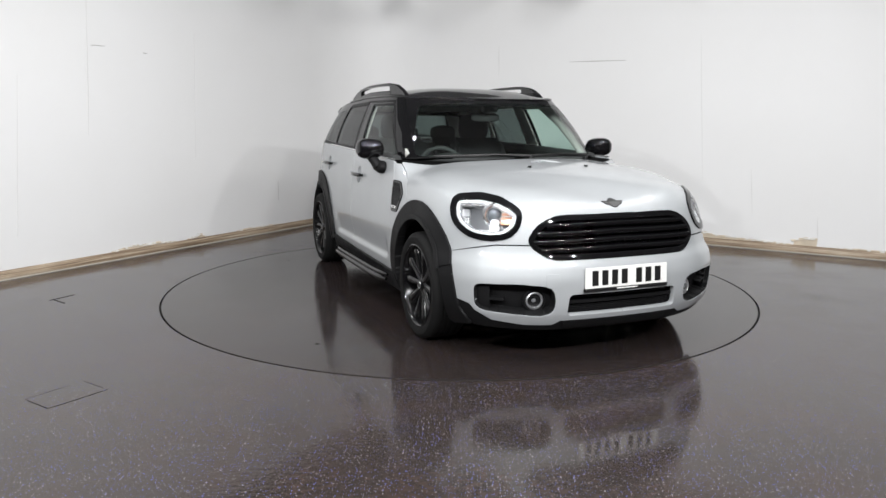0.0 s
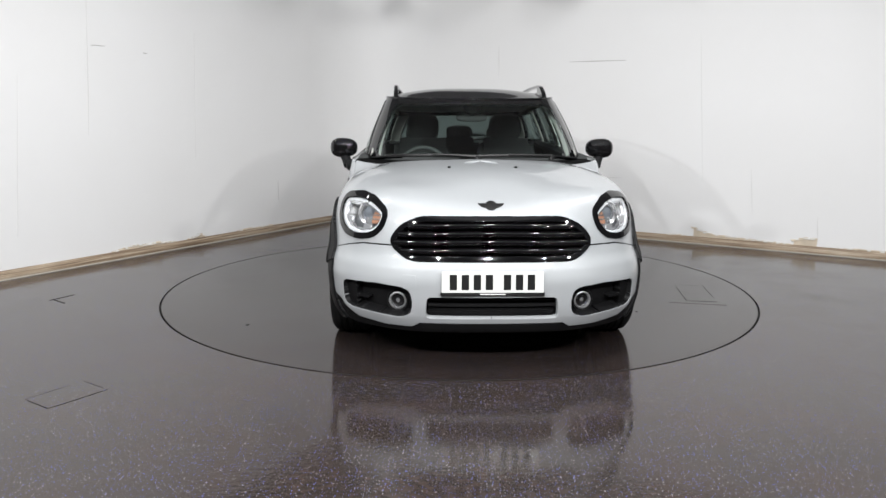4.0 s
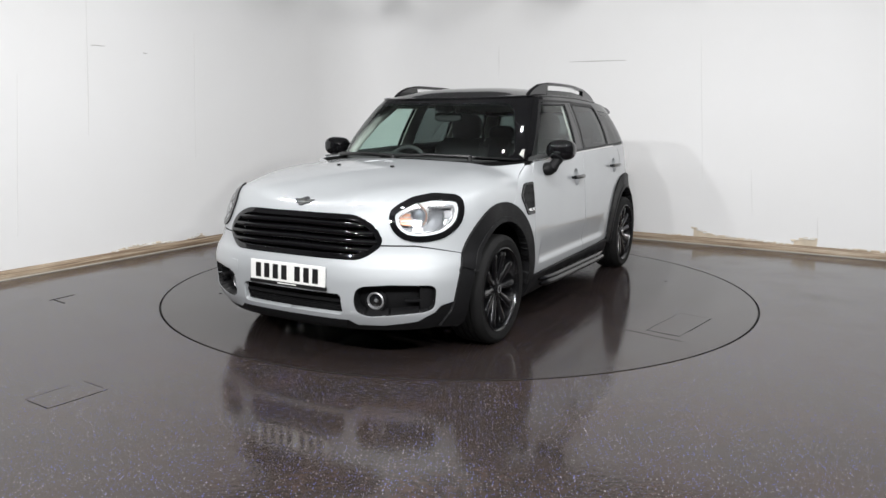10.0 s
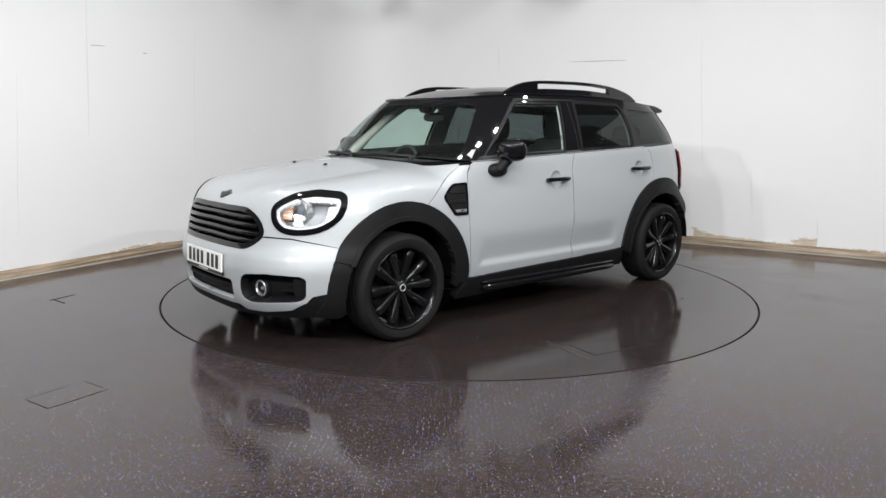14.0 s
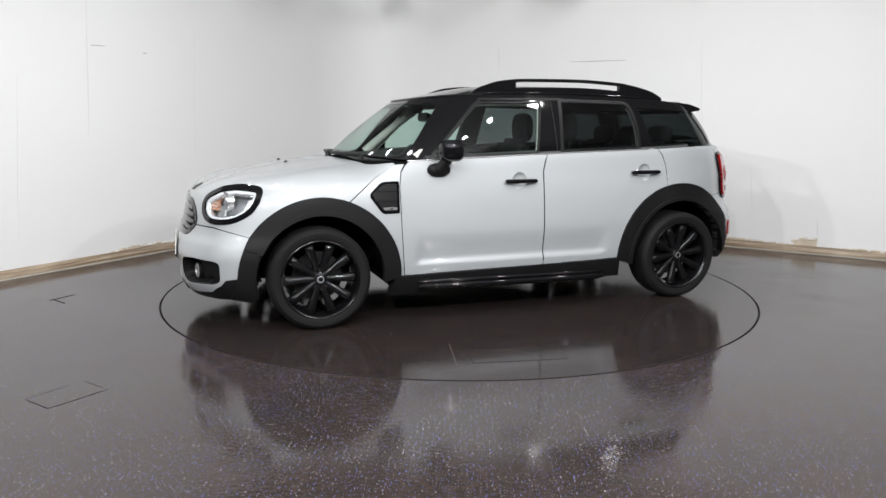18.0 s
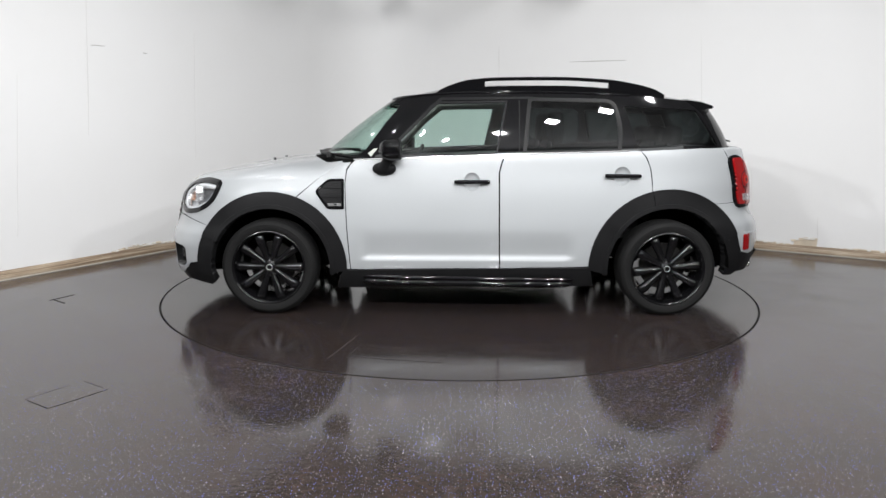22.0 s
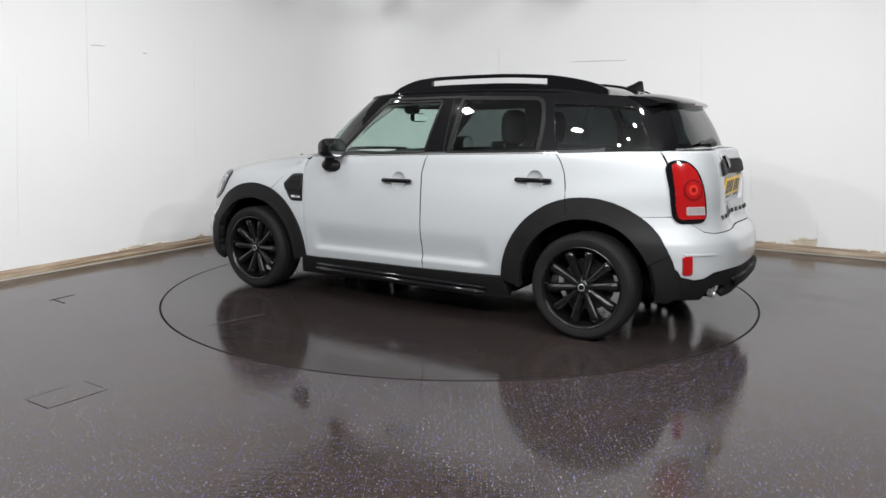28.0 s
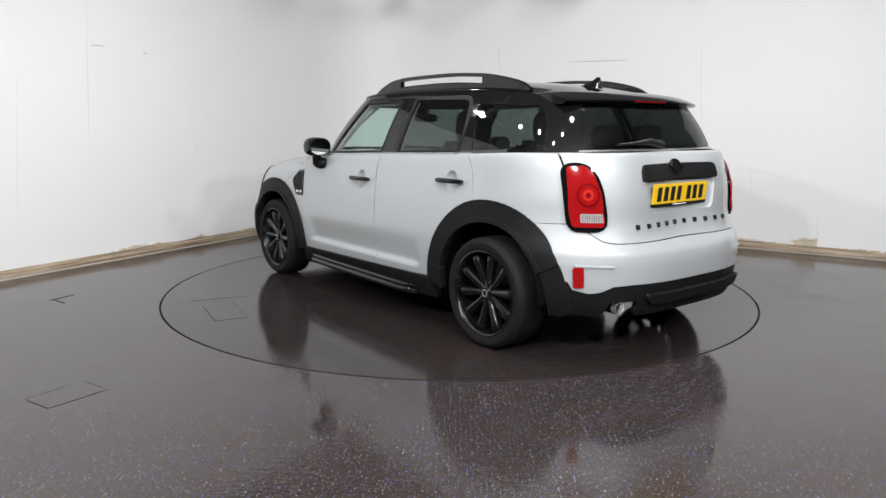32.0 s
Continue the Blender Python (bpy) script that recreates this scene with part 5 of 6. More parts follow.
def build_taillamp(sg):
    t = new("tail_lamp")
    t.parent = car
    tagged(t, "upright red tail lamp with black surround")
    o = TAILLAMP if sg > 0 else mirror_diag(TAILLAMP)
    a = 140 * sg
    keep = lambda c: (c[:, 1] * sg > 0) & (c[:, 0] < -1.2)
    u = lambda pts: [(p * sg, z) for p, z in pts]
    red = rounded(u([(0.600, 1.048), (0.690, 1.050), (0.732, 1.008), (0.768, 0.914), (0.788, 0.760), (0.780, 0.740), (0.632, 0.740), (0.614, 0.812)]), 0.018, 4)
    panel("surround", SHELL, a, shrink(o, -0.006), GLOSS_BLACK, t, "gloss black surround", facing=-0.3, push=0.015, thick=0.04, round_edge=0.003, keep=keep)
    panel("red_lens", SHELL, a, red, RED_LENS, t, push=0.026, thick=0.014, round_edge=0.004, keep=keep)
    for rr, col, pu in ((0.056, RED_DARK, 0.0295), (0.044, RED_LENS, 0.031), (0.026, RED_GLOW, 0.0325), (0.012, RED_DARK, 0.034)):
        panel("lens_ring", SHELL, a, ellipse(0.705 * sg, 0.905, rr, rr * 1.05, 32), col, t, push=pu, thick=0.004, keep=keep)
    panel("clear_lens", SHELL, a, rounded(u([(0.668, 0.812), (0.776, 0.812), (0.781, 0.764), (0.670, 0.764)]), 0.006), CLEAR_RIBBED, t, "clear ribbed lens", push=0.030, thick=0.004, keep=keep)
    for i in range(9):
        p = 0.680 + 0.011 * i
        panel("lens_rib", SHELL, a, u([(p, 0.770), (p + 0.004, 0.770), (p + 0.004, 0.806), (p, 0.806)]), CHROME, t, push=0.0306, thick=0.002, round_edge=0.0005, keep=keep)


both(build_taillamp)


def build_plate(name, at, face, label, w=0.520, h=0.111):
    p = new(name)
    p.parent = car
    p.matrix_basis = at
    tagged(p, label)
    part("plate_board", box_bm(0.008, w, h, (0, 0, 0), 0.003), face, p)
    part("plate_surround", box_bm(0.012, w + 0.012, 0.022, (-0.003, 0, -h / 2 - 0.006), 0.003), PLATE_BLACK, p)
    xs = [-0.201, -0.140, -0.079, -0.018, 0.074, 0.135, 0.196]
    for y in xs:
        part("letter_bar", box_bm(0.002, 0.038, 0.079, (0.0046, y, 0), 0.0008, 1), PLATE_BLACK, p)
    part("small_print_bar", box_bm(0.002, 0.13, 0.006, (0.004, 0, -h / 2 - 0.006), 0.0005, 1), PLATE_WHITE, p)
    for s in (1, -1):
        part("plate_screw", lathe_bm([(0.0, 0.006), (0.006, 0.006), (0.007, 0.0)], "x", 12, at=(0, s * (w / 2 - 0.022), 0)), face, p)


build_plate("front_plate", pose(2.170, 0, 0.476, 0, -3, 0), PLATE_WHITE, "white front number plate with black bars")
build_plate("rear_plate", pose(-1.992, 0, 0.895, 0, 6, 180), PLATE_YELLOW, "yellow rear number plate with black bars")


# ---------- glass, roof, mirrors ----------
W_FRONT = rounded([(0.575, 1.062), (0.225, 1.418), (-0.258, 1.426), (-0.185, 1.078)], [0.02, 0.03, 0.015, 0.01])
W_REAR = rounded([(-0.415, 1.436), (-0.375, 1.087), (-0.995, 1.108), (-1.010, 1.25), (-0.975, 1.425)], [0.012, 0.01, 0.01, 0.1, 0.06])
W_QUARTER = rounded([(-1.035, 1.405), (-1.075, 1.26), (-1.115, 1.120), (-1.690, 1.130), (-1.545, 1.380)], [0.015, 0.05, 0.01, 0.02, 0.02])
W_SCREEN = rounded([(-0.690, 1.060), (0.690, 1.060), (0.655, 1.20), (0.562, 1.418), (-0.562, 1.418), (-0.655, 1.20)], [0.05, 0.05, 0.2, 0.07, 0.07, 0.2])
W_TAIL = rounded([(-0.600, 1.142), (0.600, 1.142), (0.500, 1.392), (-0.500, 1.392)], [0.04, 0.04, 0.05, 0.05])


def build_cabin():
    for sg in (1, -1):
        v = "side+" if sg > 0 else "side-"
        keep = (lambda c: c[:, 1] > 0) if sg > 0 else (lambda c: c[:, 1] < 0)
        area = [(-3, 0.5), (3, 0.5), (3, 2), (-3, 2)]
        panel("window_frame", FLANK, v, holed(area, W_FRONT, W_REAR, W_QUARTER), GLOSS_BLACK, car, "gloss black pillars round the side windows", thick=0.02, round_edge=0.002, facing=-2, keep=keep)
        panel("pillar_trim", FLANK, v, holed([(-1.8, 1.0), (0.7, 1.0), (0.7, 1.48), (-1.8, 1.48)], shrink(W_FRONT, 0.006), shrink(W_REAR, 0.002), shrink(W_QUARTER, -0.012)), INNER_TRIM, car, "pale inner pillar trim", push=-0.024, thick=0.01, facing=-2, keep=keep)
        for name, o, g, lab in (("front_side_window", W_FRONT, GLASS, "clear greenish front side glass"), ("rear_side_window", W_REAR, GLASS_DARK, "dark tinted rear side glass"), ("quarter_window", W_QUARTER, GLASS_DARK, "dark tinted quarter glass")):
            w = new(name)
            w.parent = car
            tagged(w, lab)
            panel("pane", FLANK, v, shrink(o, 0.002), g, w, push=-0.004, thick=0.003, round_edge=0.0005, facing=-2, keep=keep).visible_shadow = False
            panel("rubber_seal", FLANK, v, holed(shrink(o, -0.003), shrink(o, 0.007)), GREY_TRIM if o is not W_QUARTER else GLOSS_BLACK, w, push=0.003 if o is not W_QUARTER else 0.0005, thick=0.010, round_edge=0.003, facing=-2, keep=keep)
        # matt outline of the door frames
        panel("door_frame_trim", FLANK, v, holed(shrink(W_REAR, -0.016), shrink(W_REAR, -0.004)), GREY_TRIM, car, push=0.0025, thick=0.004, facing=-2, keep=keep)
        panel("door_frame_trim", FLANK, v, [(0.44, 1.195), (0.19, 1.448), (-0.43, 1.456), (-0.43, 1.442), (0.18, 1.433), (0.455, 1.165)], GREY_TRIM, car, push=0.0025, thick=0.004, facing=-2, keep=keep)
        panel("pillar_gap", FLANK, v, [(-0.338, 1.085), (-0.343, 1.43), (-0.339, 1.43), (-0.334, 1.085)], SEAM, car, push=0.001, thick=0.002, round_edge=0.0003, facing=-2, keep=keep)
    panel("windscreen_frame", SCREEN_SKIN, "front", holed([(-2, 0.5), (2, 0.5), (2, 2), (-2, 2)], W_SCREEN), GLOSS_BLACK, car, "gloss black windscreen surround", thick=0.02, round_edge=0.002, facing=-2)
    for sg in (1, -1):
        pts = [(0.66, sg * 0.690, 1.050), (0.53, sg * 0.672, 1.160), (0.38, sg * 0.640, 1.285), (0.21, sg * 0.570, 1.415)]
        part("pillar_lining", tube_bm(pts, [0.036, 0.034, 0.031, 0.030], 12), INNER_TRIM, car, "pale grey inner windscreen pillar lining")
    panel("windscreen", SCREEN_SKIN, "front", shrink(W_SCREEN, 0.0015), GLASS, car, "clear greenish windscreen", push=-0.002, thick=0.004, round_edge=0.0005, facing=-2).visible_shadow = False
    panel("tail_frame", TAIL_SKIN, "rear", holed([(-2, 0.5), (2, 0.5), (2, 2), (-2, 2)], W_TAIL), GLOSS_BLACK, car, "gloss black surround of the rear window", thick=0.02, round_edge=0.002, facing=-2)
    panel("rear_window", TAIL_SKIN, "rear", shrink(W_TAIL, 0.0015), GLASS_DARK, car, "dark tinted rear window", push=-0.002, thick=0.004, round_edge=0.0005, facing=-2).visible_shadow = False
    panel("roof", ROOF_SKIN, "top", BIG, GLOSS_BLACK, car, "gloss black roof", thick=0.01, facing=-2)
    panel("headlining", ROOF_SKIN, "top", BIG, HEADLINER, car, "pale roof lining", push=-0.03, thick=0.005, facing=-2)
    # strip round the foot of the glass at front and back
    for skin, cols in ((SCREEN_SKIN, 1), (TAIL_SKIN, -1)):
        base = sorted({(round(float(p[1]), 4), round(float(p[0]), 4), round(float(p[2]), 4)) for p in skin.v[np.unique(skin.t)] if p[2] < (1.065 if cols > 0 else 1.130)})
        pts = [(x + 0.004 * cols, y, z + 0.004) for y, x, z in base if abs(y) < (0.72 if cols > 0 else 0.70)]
        if len(pts) > 4:
            part("glass_foot_strip", tube_bm(pts, 0.006, 8), CLADDING if cols > 0 else CHROME, car)
    # the rounded drip edge along the front and sides of the roof
    half = [(tx, ty, float(roof_edge(tx)) + 0.002) for _, (tx, ty) in cabin_columns()[:98]]
    line = [(x, -y, z) for x, y, z in half[::-1]] + half[1:]
    part("roof_drip_edge", tube_bm(line, 0.0075, 10), GLOSS_BLACK, car, "gloss black rounded roof edge", sharp=80)
    # spoiler
    bm = bmesh.new()
    rows = []
    for i in range(41):
        y = -0.615 + 1.23 * i / 40
        t = abs(y) / 0.615
        root_x = -1.58 + 0.10 * t ** 4
        tip = -1.768 + 0.10 * t ** 3
        zr = float(roof_edge(root_x)) + (float(roof_mid(root_x)) - float(roof_edge(root_x))) * (1 - t ** 3.0)
        zt = 1.408 - 0.010 * t ** 2
        sec = [(root_x, zr + 0.003), ((root_x + tip) / 2, (zr + zt) / 2 + 0.012), (tip + 0.012, zt + 0.006), (tip, zt - 0.004), (tip + 0.010, zt - 0.016), ((root_x + tip) / 2 + 0.02, zt - 0.028), (root_x - 0.06, zt - 0.040), (root_x, zr - 0.03)]
        rows.append([bm.verts.new((x, y, z)) for x, z in sec])
    for a, b in zip(rows, rows[1:]):
        for k in range(8):
            bm.faces.new((a[k], a[(k + 1) % 8], b[(k + 1) % 8], b[k]))
    bm.faces.new(rows[0])
    bm.faces.new(rows[-1])
    sp = part("roof_spoiler", bm, GLOSS_BLACK, car, "gloss black roof spoiler", sharp=50)
    part("brake_light", box_bm(0.012, 0.30, 0.014, (-1.761, 0, 1.400), 0.003), RED_DARK, car, "slim red high brake light")
    # aerial fin
    bm = bmesh.new()
    rows = []
    for x, h, w in ((-1.245, 0.004, 0.010), (-1.29, 0.020, 0.022), (-1.34, 0.048, 0.024), (-1.37, 0.068, 0.020), (-1.392, 0.068, 0.014), (-1.405, 0.010, 0.012)):
        z0 = float(roof_mid(x)) - 0.004
        rows.append([bm.verts.new((x, w * a, z0 + h * b)) for a, b in ((-1.3, 0), (-0.8, 0.45), (-0.25, 0.92), (0, 1), (0.25, 0.92), (0.8, 0.45), (1.3, 0))])
    for a, b in zip(rows, rows[1:]):
        for k in range(6):
            bm.faces.new((a[k], a[k + 1], b[k + 1], b[k]))
    bm.faces.new(rows[0])
    bm.faces.new(rows[-1])
    part("aerial_fin", bm, GLOSS_BLACK, car, "black shark-fin aerial", sharp=60)


build_cabin()


def build_rail(sg):
    r = new("roof_rail")
    r.parent = car
    tagged(r, "black raised roof rail")
    top = curve1([-1.345, -1.278, -1.133, -0.95, -0.58, -0.20, 0.0, 0.115, 0.186, 0.225], [1.480, 1.514, 1.551, 1.578, 1.593, 1.589, 1.572, 1.540, 1.510, 1.482])
    yat = curve1([-1.315, -0.5, 0.205], [0.545, 0.578, 0.560])
    foot = lambda x: float(roof_edge(x)) + (float(roof_mid(x)) - float(roof_edge(x))) * (1 - 0.83 ** 2.0) * 0.55 - 0.004

    def sweep(x0, x1, low, high, half, n=40):
        bm = bmesh.new()
        rows = []
        for i in range(n + 1):
            x = x0 + (x1 - x0) * i / n
            y, a, b = sg * float(yat(x)), low(x), high(x)
            b = max(b, a + 0.003)
            w = half
            sec = [(-w, a), (-w, b - 0.007), (-w * 0.6, b - 0.001), (w * 0.6, b - 0.001), (w, b - 0.007), (w, a)]
            rows.append([bm.verts.new((x, y + d, max(z, a))) for d, z in sec])
        for p, q in zip(rows, rows[1:]):
            for k in range(6):
                bm.faces.new((p[k], p[(k + 1) % 6], q[(k + 1) % 6], q[k]))
        bm.faces.new(rows[0])
        bm.faces.new(rows[-1])
        return bm
    f = lambda x: float(top(x))
    part("rail_bar", sweep(-0.985, -0.09, lambda x: f(x) - 0.024, f, 0.016), GLOSS_BLACK, r)
    part("rail_end", sweep(-1.345, -0.958, lambda x: min(foot(x), f(x) - 0.002), f, 0.0165), GLOSS_BLACK, r)
    part("rail_end", sweep(-0.112, 0.225, lambda x: min(foot(x), f(x) - 0.002), f, 0.0165), GLOSS_BLACK, r)
    part("rail_base", sweep(-0.985, -0.09, lambda x: foot(x), lambda x: f(x) - 0.058, 0.018), GLOSS_BLACK, r)


both(build_rail)


def ball(cx, cy, cz, rx, ry, rz, power=2.4, steps=28, rings=16, cut=None):
    bm = bmesh.new()
    rows = []
    for i in range(rings + 1):
        e = -math.pi / 2 + math.pi * i / rings
        row = []
        for j in range(steps):
            a = 2 * math.pi * j / steps
            f = lambda s: math.copysign(abs(s) ** (2 / power), s)
            x = rx * f(math.cos(e)) * f(math.cos(a))
            y = ry * f(math.cos(e)) * f(math.sin(a))
            z = rz * f(math.sin(e))
            row.append(bm.verts.new(cut(Vector((x, y, z))) + Vector((cx, cy, cz)) if cut else (cx + x, cy + y, cz + z)))
        rows.append(row)
    for a, b in zip(rows, rows[1:]):
        for j in range(steps):
            bm.faces.new((a[j], a[(j + 1) % steps], b[(j + 1) % steps], b[j]))
    bmesh.ops.remove_doubles(bm, verts=bm.verts, dist=1e-5)
    return bm


def build_mirror(sg):
    m = new("door_mirror")
    m.parent = car
    tagged(m, "black door mirror on a dark foot")

    def back(p):
        # flat towards the rear, slimmer towards the door
        x = max(p.x, -0.045)
        k = 1 - 0.10 * (0.5 - sg * p.y / 0.18)
        return Vector((x, p.y, p.z * k))
    part("mirror_cap", ball(0.492, sg * 0.925, 1.105, 0.090, 0.096, 0.073, 2.6, 32, 18, back), GLOSS_BLACK, m, "gloss black mirror cap")
    bm = bmesh.new()
    o = ellipse(sg * 0.925, 1.105, 0.080, 0.058, 32, 2.8)
    bm.faces.new([bm.verts.new((0.443, y, z)) for y, z in o])
    part("mirror_glass", bm, MIRROR, m)
    bm = lathe_bm([(1.0, 0), (1.04, -0.004), (1.09, -0.004), (1.12, 0.008), (1.0, 0.008)], "x", 32)
    for v in bm.verts:
        r = math.hypot(v.co.y, v.co.z)
        v.co = (0.444 + v.co.x, sg * 0.925 + v.co.y * 0.080, 1.105 + v.co.z * 0.058)
    part("mirror_rim", bm, CLADDING, m)
    part("mirror_foot", ball(0.556, sg * 0.862, 0.982, 0.078, 0.045, 0.044, 2.2), CLADDING, m, "grained black foot on the door")
    part("mirror_stalk", tube_bm([(0.560, sg * 0.885, 0.985), (0.540, sg * 0.905, 1.02), (0.515, sg * 0.920, 1.055)], [0.040, 0.032, 0.036], 14), CLADDING, m)


both(build_mirror)


def build_bonnet_details():
    # washer jets, wipers, badge
    for sg in (1, -1):
        part("washer_jet", box_bm(0.026, 0.024, 0.012, (1.433, 0.199 * sg, float(hood_mid(1.433)) - 0.105 * 0.04 + 0.004), 0.005), PLATE_BLACK, car, "small black washer jet")
    b = new("bonnet_badge")
    b.parent = car
    tagged(b, "dark winged badge as a plain shape")
    panel("badge_disc", SHELL, "front", ellipse(0, 0.848, 0.030, 0.020, 24), PLATE_BLACK, b, push=0.006, thick=0.006)
    for s in (1, -1):
        panel("badge_wing", SHELL, "front", [(0.022 * s, 0.858), (0.068 * s, 0.858), (0.060 * s, 0.851), (0.048 * s, 0.843), (0.024 * s, 0.838)][::s], PLATE_BLACK, b, push=0.004, thick=0.004)
    edge = [(1.135 - 0.285 * (abs(y) / 0.8) ** 2.4 + 0.004, y) for y in np.linspace(-0.80, 0.80, 21)]
    inner = [(screen_foot(y) - 0.05, y) for x, y in edge]
    panel("cowl", SHELL, "top", edge + inner[::-1], DARK, car, "matt black scuttle under the windscreen", push=-0.012, thick=0.004, facing=-2)
    for k, (y0, y1) in enumerate(((0.52, -0.12), (0.02, -0.60))):
        w = new("wiper")
        w.parent = car
        tagged(w, "black windscreen wiper")

        def sx(y, up):
            return screen_foot(y) - up * 1.55 + 0.018
        pts = [(sx(y, 0.0) + 0.014, y, 1.062 + 0.010 * math.sin(math.pi * i / 14)) for i, y in enumerate(np.linspace(y0, y1, 15))]
        part("blade", tube_bm(pts, 0.008, 8, squash=1.4), PLATE_BLACK, w)
        ym = (y0 + y1) / 2
        part("arm", tube_bm([(sx(y0, 0) + 0.03, y0 - 0.03, 1.066), (sx(y0 - 0.15, 0) + 0.03, y0 - 0.15, 1.074), (sx(ym, 0) + 0.026, ym, 1.080)], [0.014, 0.009, 0.006], 8), PLATE_BLACK, w)
        part("pivot", lathe_bm([(0.0, 1.074), (0.016, 1.074), (0.018, 1.04)], "z", 14, at=(sx(y0, 0) + 0.03, y0 - 0.03, 0)), PLATE_BLACK, w)
    # rear wiper
    w = new("rear_wiper")
    w.parent = car
    tagged(w, "black rear wiper")
    tx = lambda z: -1.885 + (z - 1.125) * 0.52
    part("arm", tube_bm([(tx(1.150), 0.02, 1.155), (tx(1.17) - 0.012, 0.14, 1.176), (tx(1.165) - 0.008, 0.28, 1.168), (tx(1.163), 0.40, 1.163)], [0.020, 0.020, 0.010, 0.006], 10), PLATE_BLACK, w)
    part("blade", tube_bm([(tx(1.168) - 0.006, 0.02, 1.182), (tx(1.168) - 0.010, 0.20, 1.178), (tx(1.168) - 0.006, 0.42, 1.160)], 0.006, 8), PLATE_BLACK, w)


build_bonnet_details()


# ---------- wheels ----------
def build_wheel():
    w = new("wheel")
    w.parent = car
    tagged(w, "black ten-spoke alloy wheel with road tyre")
    R, rr = TYRE_R, 0.246
    prof = [(rr - 0.012, -0.10), (rr, -0.106), (rr + 0.03, -0.112), (R - 0.022, -0.108), (R - 0.006, -0.094), (R - 0.001, -0.080)]
    for y in (-0.052, -0.018, 0.018, 0.052):
        prof += [(R, y - 0.006), (R - 0.007, y - 0.004), (R - 0.007, y + 0.004), (R, y + 0.006)]
    prof += [(R - 0.001, 0.080), (R - 0.006, 0.094), (R - 0.022, 0.108), (rr + 0.045, 0.113), (rr + 0.030, 0.1125), (rr + 0.012, 0.110), (rr, 0.104), (rr - 0.012, 0.10)]
    part("tyre", lathe_bm(prof + [prof[0]], "y", 72), RUBBER, w, "black road tyre", sharp=35)
    rim = [(rr - 0.004, 0.104), (rr + 0.001, 0.108), (rr - 0.004, 0.110), (rr - 0.012, 0.105), (rr - 0.016, 0.090), (rr - 0.030, 0.04), (rr - 0.034, -0.09), (rr - 0.004, -0.10)]
    part("rim", lathe_bm(rim, "y", 72), RIM_BLACK, w, sharp=50)
    first = None
    for i in range(10):
        a = 2 * math.pi * i / 10
        if first is None:
            bm = bmesh.new()
            rows = []
            for r, hw, y0, dep in ((0.036, 0.018, 0.076, 0.03), (0.075, 0.0195, 0.078, 0.034), (0.13, 0.0235, 0.086, 0.040), (0.185, 0.0285, 0.093, 0.044), (0.214, 0.0300, 0.095, 0.044), (0.226, 0.0275, 0.084, 0.032), (rr - 0.012, 0.022, 0.062, 0.008)):
                rows.append([bm.verts.new((r, y0 + d, w)) for w, d in ((-hw, -dep), (-hw, -0.016), (-hw * 0.72, -0.005), (0, 0.0), (hw * 0.72, -0.005), (hw, -0.016), (hw, -dep))])
            for p, q in zip(rows, rows[1:]):
                for k in range(6):
                    bm.faces.new((p[k], p[k + 1], q[k + 1], q[k]))
            first = part("spoke", bm, RIM_BLACK, w, sharp=75)
        else:
            o = first.copy()
            scene.collection.objects.link(o)
            o.parent = w
            o.matrix_basis = Matrix.Rotation(a, 4, "Y")
    part("hub", lathe_bm([(0.0, 0.082), (0.030, 0.082), (0.034, 0.078), (0.040, 0.074), (0.068, 0.070), (0.074, 0.05), (0.074, 0.0)], "y", 40), RIM_BLACK, w)
    part("hub_cap", lathe_bm([(0.0, 0.089), (0.024, 0.087), (0.027, 0.080)], "y", 28), GLOSS_BLACK, w)
    part("cap_ring", lathe_bm([(0.017, 0.0885), (0.019, 0.0895), (0.021, 0.0882)], "y", 28), SATIN_METAL, w, "silver badge ring")
    for i in range(5):
        a = 2 * math.pi * (i + 0.25) / 5
        part("wheel_bolt", lathe_bm([(0.0, 0.066), (0.009, 0.066), (0.010, 0.05)], "y", 12, at=(0.056 * math.cos(a), 0, 0.056 * math.sin(a))), SATIN_METAL, w)
    part("brake_disc", lathe_bm([(0.0, -0.03), (0.158, -0.03), (0.158, -0.052), (0.0, -0.052)], "y", 48), BRAKE, w)
    part("valve", tube_bm([(rr - 0.022, 0.085, 0.03), (rr - 0.030, 0.105, 0.032)], 0.004, 6), PLATE_BLACK, w)
    return w


def place_wheels():
    w = build_wheel()
    y = 0.787
    w.matrix_basis = pose(WHEEL_X, y, TYRE_R)
    copy_thing(w, pose(-WHEEL_X, y, TYRE_R) @ Matrix.Rotation(radians(7), 4, "Y"))
    copy_thing(w, pose(WHEEL_X, -y, TYRE_R, 0, 0, 180))
    copy_thing(w, pose(-WHEEL_X, -y, TYRE_R, 0, 0, 180))
    for sx, ar in ((1, ARCH_F), (-1, ARCH_R)):
        for sg in (1, -1):
            bm = bmesh.new()
            rows = []
            for yy in (0.87, 0.45):
                rows.append([bm.verts.new((ar[0] + 0.412 * math.cos(radians(q)), sg * yy, ar[1] + 0.412 * math.sin(radians(q)))) for q in range(0, 181, 10)])
            for k in range(len(rows[0]) - 1):
                bm.faces.new((rows[0][k], rows[0][k + 1], rows[1][k + 1], rows[1][k]))
            bm.faces.new(rows[1])
            part("wheel_liner", bm, DARK, car, "black wheel-arch liner")


place_wheels()


